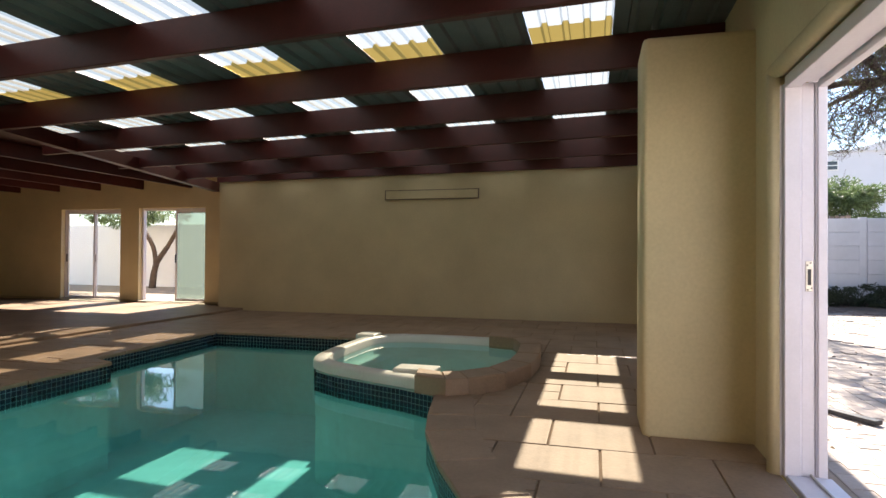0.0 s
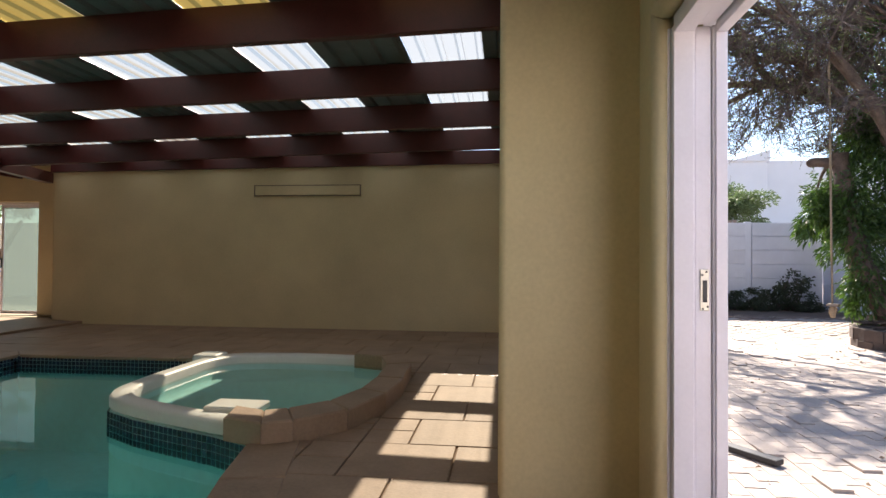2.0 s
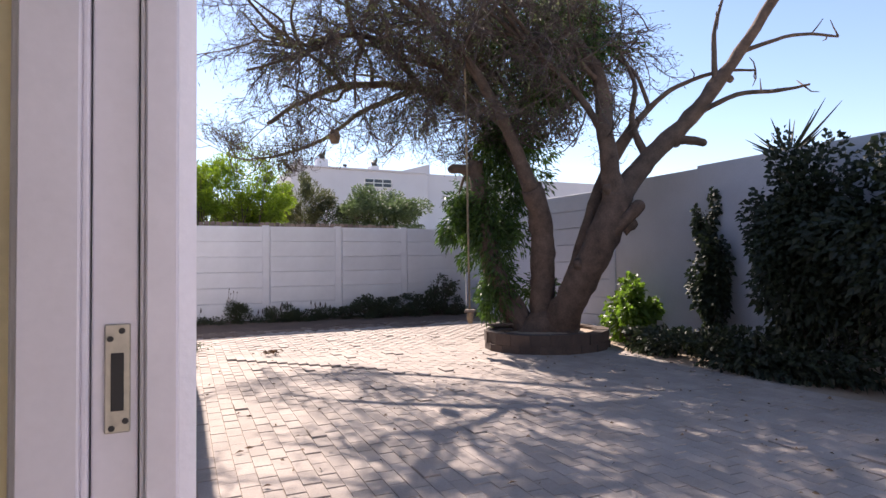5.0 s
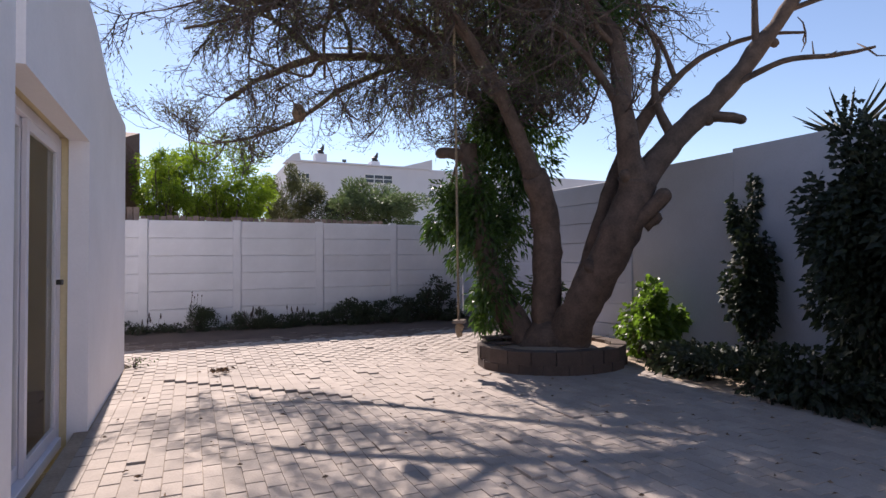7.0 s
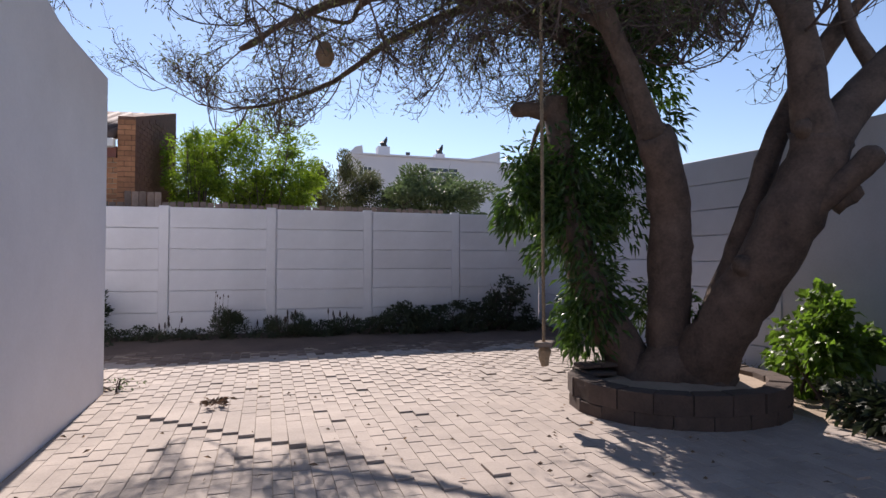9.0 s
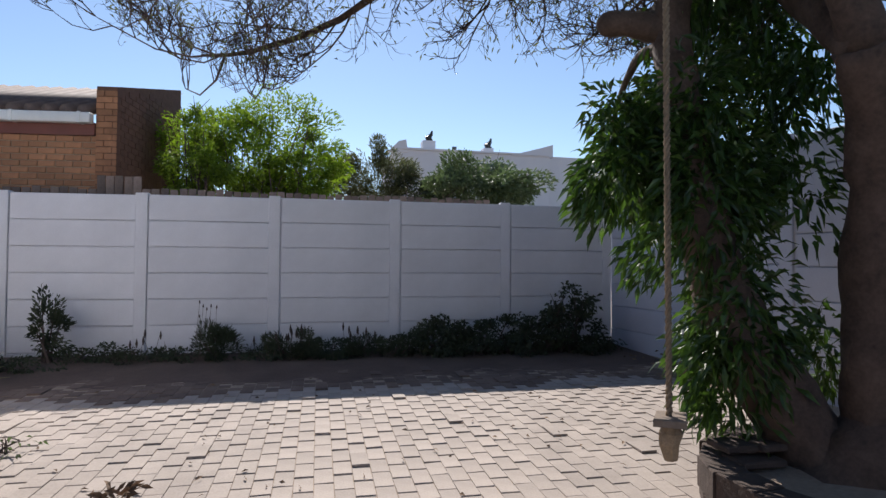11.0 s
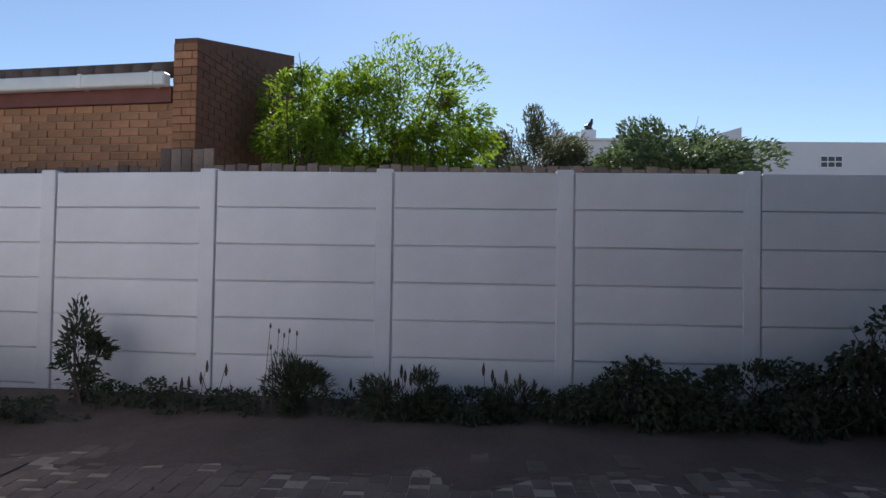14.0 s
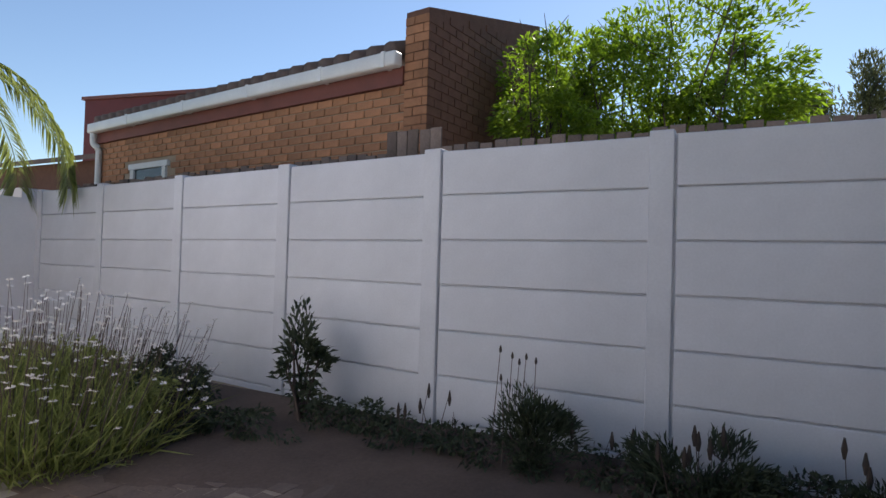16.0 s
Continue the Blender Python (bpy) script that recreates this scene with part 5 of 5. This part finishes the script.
# swing
swing = thing("rope_swing", "single twisted rope swing with a small wooden seat", "swing", (4.79, 9.32, 0.6))
top = 3.5
for ph in (0, 2.094, 4.189):
    line = [Vector((0.008 * math.cos(ph + z * 60) - 0.03 * z / top, 0.008 * math.sin(ph + z * 60), z)) for z in [top * j / 300 for j in range(301)]]
    part("strand", Shape().tube(line, [0.0085] * 301, 5), "rope", swing, "", True)
part("seat", Shape().prism([(-0.1, -0.03), (0.02, -0.1), (0.12, 0.04), (-0.0, 0.1)], -0.03, 0.005, 0.006), "plank", swing, "worn wooden seat board")
part("knot", Shape().tube([(0, 0, -0.03), (0.01, 0, -0.07), (0, 0, -0.12), (0.01, 0, -0.19)], [0.03, 0.055, 0.045, 0.03], 8), "rope", swing, "dark frayed knot")

# loose things on the paving
board = thing("board", "short dark weathered board lying on the paving", "board", (1.77, 4.62, ground_z(1.77, 4.6) + 0.006))
board.rotation_euler = (0, 0, math.atan2(-0.3, 0.21))
part("plank", Shape().box((-0.2, -0.04, 0), (0.2, 0.04, 0.035), 0.004), "black", board)
rng = random.Random(91)
lit = Shape()
for _ in range(420):
    x, y = rng.uniform(1.3, 7.2), rng.uniform(2.0, 13.0)
    a = rng.uniform(0, 6.28)
    lit.leaf((x, y, ground_z(x, y) + 0.012), (math.cos(a), math.sin(a), 0.12), rng.uniform(0.03, 0.07), 0.02, a, 0.1)
for _ in range(320):
    x, y = rng.gauss(7.3, 0.16), rng.gauss(12.35, 0.45)
    a = rng.uniform(0, 6.28)
    lit.leaf((x, y, ground_z(x, y) + rng.uniform(0.01, 0.09)), (math.cos(a), math.sin(a), 0.2), rng.uniform(0.05, 0.1), 0.03, a, 0.1)
tagged(part("fallen_leaves", lit, "litter"), "scattered dry brown leaves on the paving", "leaves", "", "stuff")
clump = Shape()
for _ in range(40):
    a = rng.uniform(0, 6.28)
    clump.leaf((2.23 + rng.gauss(0, 0.05), 10.35 + rng.gauss(0, 0.05), 0.02 + rng.uniform(0, 0.04)), (math.cos(a), math.sin(a), 0.5), 0.09, 0.025, a, 0.2)
tagged(part("leaf_clump", clump, "litter"), "small heap of dry brown leaves", "leaves")
stick = thing("fallen_branch", "dark fallen branch leaning by the wall", "branch", (7.2, 11.9, 0.06))
part("stick", Shape().tube(smooth_line([(-0.35, 0.5, 0.35), (0.0, 0.25, 0.2), (0.3, -0.2, 0.02)], 4), [0.014] * 4 + [0.02] * 5, 7), "bark", stick)
part("stick", Shape().tube(smooth_line([(-0.1, 0.45, 0.38), (0.15, 0.2, 0.24), (0.3, -0.2, 0.02)], 4), [0.01] * 4 + [0.016] * 5, 7), "bark", stick)

# tree seen through the lounge doors
lt = thing("garden_tree", "green leafy tree outside the lounge doors", "tree", (-13.2, 14.3, -0.1))
rng = random.Random(15)
part("trunk", Shape().tube(smooth_line([(-0.15, 0, 0), (0, 0, 0.9), (0.35, 0.1, 1.5), (0.9, 0, 2.2)], 4), [0.11 - 0.005 * j for j in range(13)], 8), "bark", lt)
part("branch", Shape().tube(smooth_line([(0.0, 0, 0.85), (-0.2, 0.1, 1.5), (-0.7, 0, 2.3)], 4), [0.07] * 9, 8), "bark", lt)
cr = Shape()
leaf_cloud(cr, rng, (-0.8, -0.2, 2.75), (2.3, 0.9, 0.85), 6500, 0.11, clumps=60, clump=0.22)
part("crown", cr, "leaf_grey", lt)

# ---- pieces: deck slabs and pavers, last ----
SPA_OUT = shrink(so, 0.92)
rng = random.Random(61)


def fits(q, tight):
    mid = (sum(p[0] for p in q) / 4, sum(p[1] for p in q) / 4)
    for p in q + [mid]:
        if inside(p, POOL) or inside(p, SPA_OUT) or gap_to(p, POOL) < tight:
            return False
    return True


def lay(x0, y0, x1, y1, depth=0):
    g = 0.006
    q = [(x0 + g, y0 + g), (x1 - g, y0 + g), (x1 - g, y1 - g), (x0 + g, y1 - g)]
    if fits(q, 0.05):
        o = part("slab", Shape().prism(q, FLOOR - 0.012, FLOOR + rng.uniform(-0.002, 0.002), 0.004), "deck", deck)
    elif depth < 2:
        mx, my = (x0 + x1) / 2, (y0 + y1) / 2
        for a in ((x0, y0, mx, my), (mx, y0, x1, my), (x0, my, mx, y1), (mx, my, x1, y1)):
            if any(not inside(p, POOL) and not inside(p, SPA_OUT) for p in ((a[0], a[1]), (a[2], a[3]))):
                lay(*a, depth + 1)


ys = [-2.6 + 0.6 * j for j in range(23)]
for j, y in enumerate(ys[:-1]):
    x = EAST_IN - 0.33 * (j % 2)
    if j % 2:
        lay(x, y, EAST_IN, min(y + 0.6, 10.7))
    while x > -7.6:
        lay(max(x - 0.66, -7.66), y, x, min(y + 0.6, 10.7))
        x -= 0.66
cop = dense(POOL, 0.5)
m = len(cop)
for i in range(m):
    a, b = cop[i], cop[(i + 1) % m]
    q = []
    for k, sgn in ((i, 0), (i + 1, 0), (i + 1, 1), (i, 1)):
        p0, p1, p2 = cop[(k - 1) % m], cop[k % m], cop[(k + 1) % m]
        d = Vector((p2[0] - p0[0], p2[1] - p0[1])).normalized()
        off = 0.34 if sgn else -0.035
        q.append((p1[0] + d.y * off, p1[1] - d.x * off))
    cx, cy = sum(p[0] for p in q) / 4, sum(p[1] for p in q) / 4
    if inside((cx, cy), shrink(so, 1.05)) or min(gap_to(p, SPA) for p in (a, b)) < 0.1 and inside(((a[0] + b[0]) / 2 + 0.0, (a[1] + b[1]) / 2 + 0.0), shrink(so, 1.03)):
        continue
    q = [(cx + (p[0] - cx) * 0.975, cy + (p[1] - cy) * 0.975) for p in reversed(q)]
    part("coping_stone", Shape().prism(q[::-1], FLOOR - 0.03, FLOOR + 0.009 + rng.uniform(-0.002, 0.003), 0.008), "deck", deck, "brown coping slab")

paving = thing("pavement", "sunlit beige concrete paver yard laid in long courses", "pavement", kind="structure")
PW, PD = 0.113, 0.213


def paver_shape(s, x, y, z, tilt=0.0):
    w, d, h, c = PW / 2 - 0.0013, PD / 2 - 0.0013, 0.06, 0.0022
    v = [(x - w, y - d, z - h), (x + w, y - d, z - h), (x + w, y + d, z - h), (x - w, y + d, z - h)]
    v += [(x - w, y - d, z - c + tilt), (x + w, y - d, z - c + tilt), (x + w, y + d, z - c - tilt), (x - w, y + d, z - c - tilt)]
    v += [(x - w + c, y - d + c, z + tilt), (x + w - c, y - d + c, z + tilt), (x + w - c, y + d - c, z - tilt), (x - w + c, y + d - c, z - tilt)]
    return s.add(v, [(0, 1, 5, 4), (1, 2, 6, 5), (2, 3, 7, 6), (3, 0, 4, 7), (4, 5, 9, 8), (5, 6, 10, 9), (6, 7, 11, 10), (7, 4, 8, 11), (8, 9, 10, 11)])


one = paver_shape(Shape(), 0, 0, 0).mesh("paver")
rest, soiled_shade = Shape(), Shape()
rng = random.Random(33)
count = 0
i = -60
while True:
    x = 1.26 + PW * i
    i += 1
    if x > 7.15:
        break
    for j in range(75):
        y = -2.6 + PD * j + (PD / 2 if i % 2 else 0)
        if y > 13.6 + 0.25 * noise.noise((x, 0, 0)) or (x < 1.2 and y < 11.3) or x < -3.9:
            continue
        if x > 7.0 - 0.25 * max(0, noise.noise((y * 0.6, 3, 0))) + (0.1 if y > 9 else -0.15):
            continue
        if ((x - 6.12) / 0.8) ** 2 + ((y - 9.38) / 0.66) ** 2 < 1:
            continue
        z = ground_z(x, y) + 0.003 * noise.noise((x * 2, y * 2, 5)) + rng.uniform(-0.0015, 0.002)
        z -= 0.006 * min(max((y - 12.3 - 0.3 * noise.noise((x * 0.9, 7, 0))) / 0.6, 0), 1)
        ridge = (x - 1.75) * 0.695 + (y - 10.1) * 0.72
        if ridge > 0 and 1.6 < x < 3.4:
            z += 0.026 * math.exp(-ridge / 0.3)
        if rng.random() < 0.025:
            z += 0.012
        if 2.9 < x < 4.75 and 9.9 < y < 12.6 and count < 300:
            o = part("paver", one, "paver", paving)
            o.location = (x, y, z)
            o.rotation_euler = (rng.uniform(-0.02, 0.02), rng.uniform(-0.02, 0.02), rng.uniform(-0.015, 0.015))
            count += 1
        else:
            # pavers inside the wall's shadow take the darker copy
            paver_shape(soiled_shade if y > 12.5 + 0.35 * noise.noise((x * 0.9, 4, 0)) else rest, x, y, z, rng.uniform(-0.0018, 0.0018))
tagged(part("paving_rest", rest, "paver", paving), kind="stuff")
tagged(part("soiled_paving", soiled_shade, "soiled_shade", paving, "pavers with brown soil and the wall's shade in their colour"), kind="stuff")
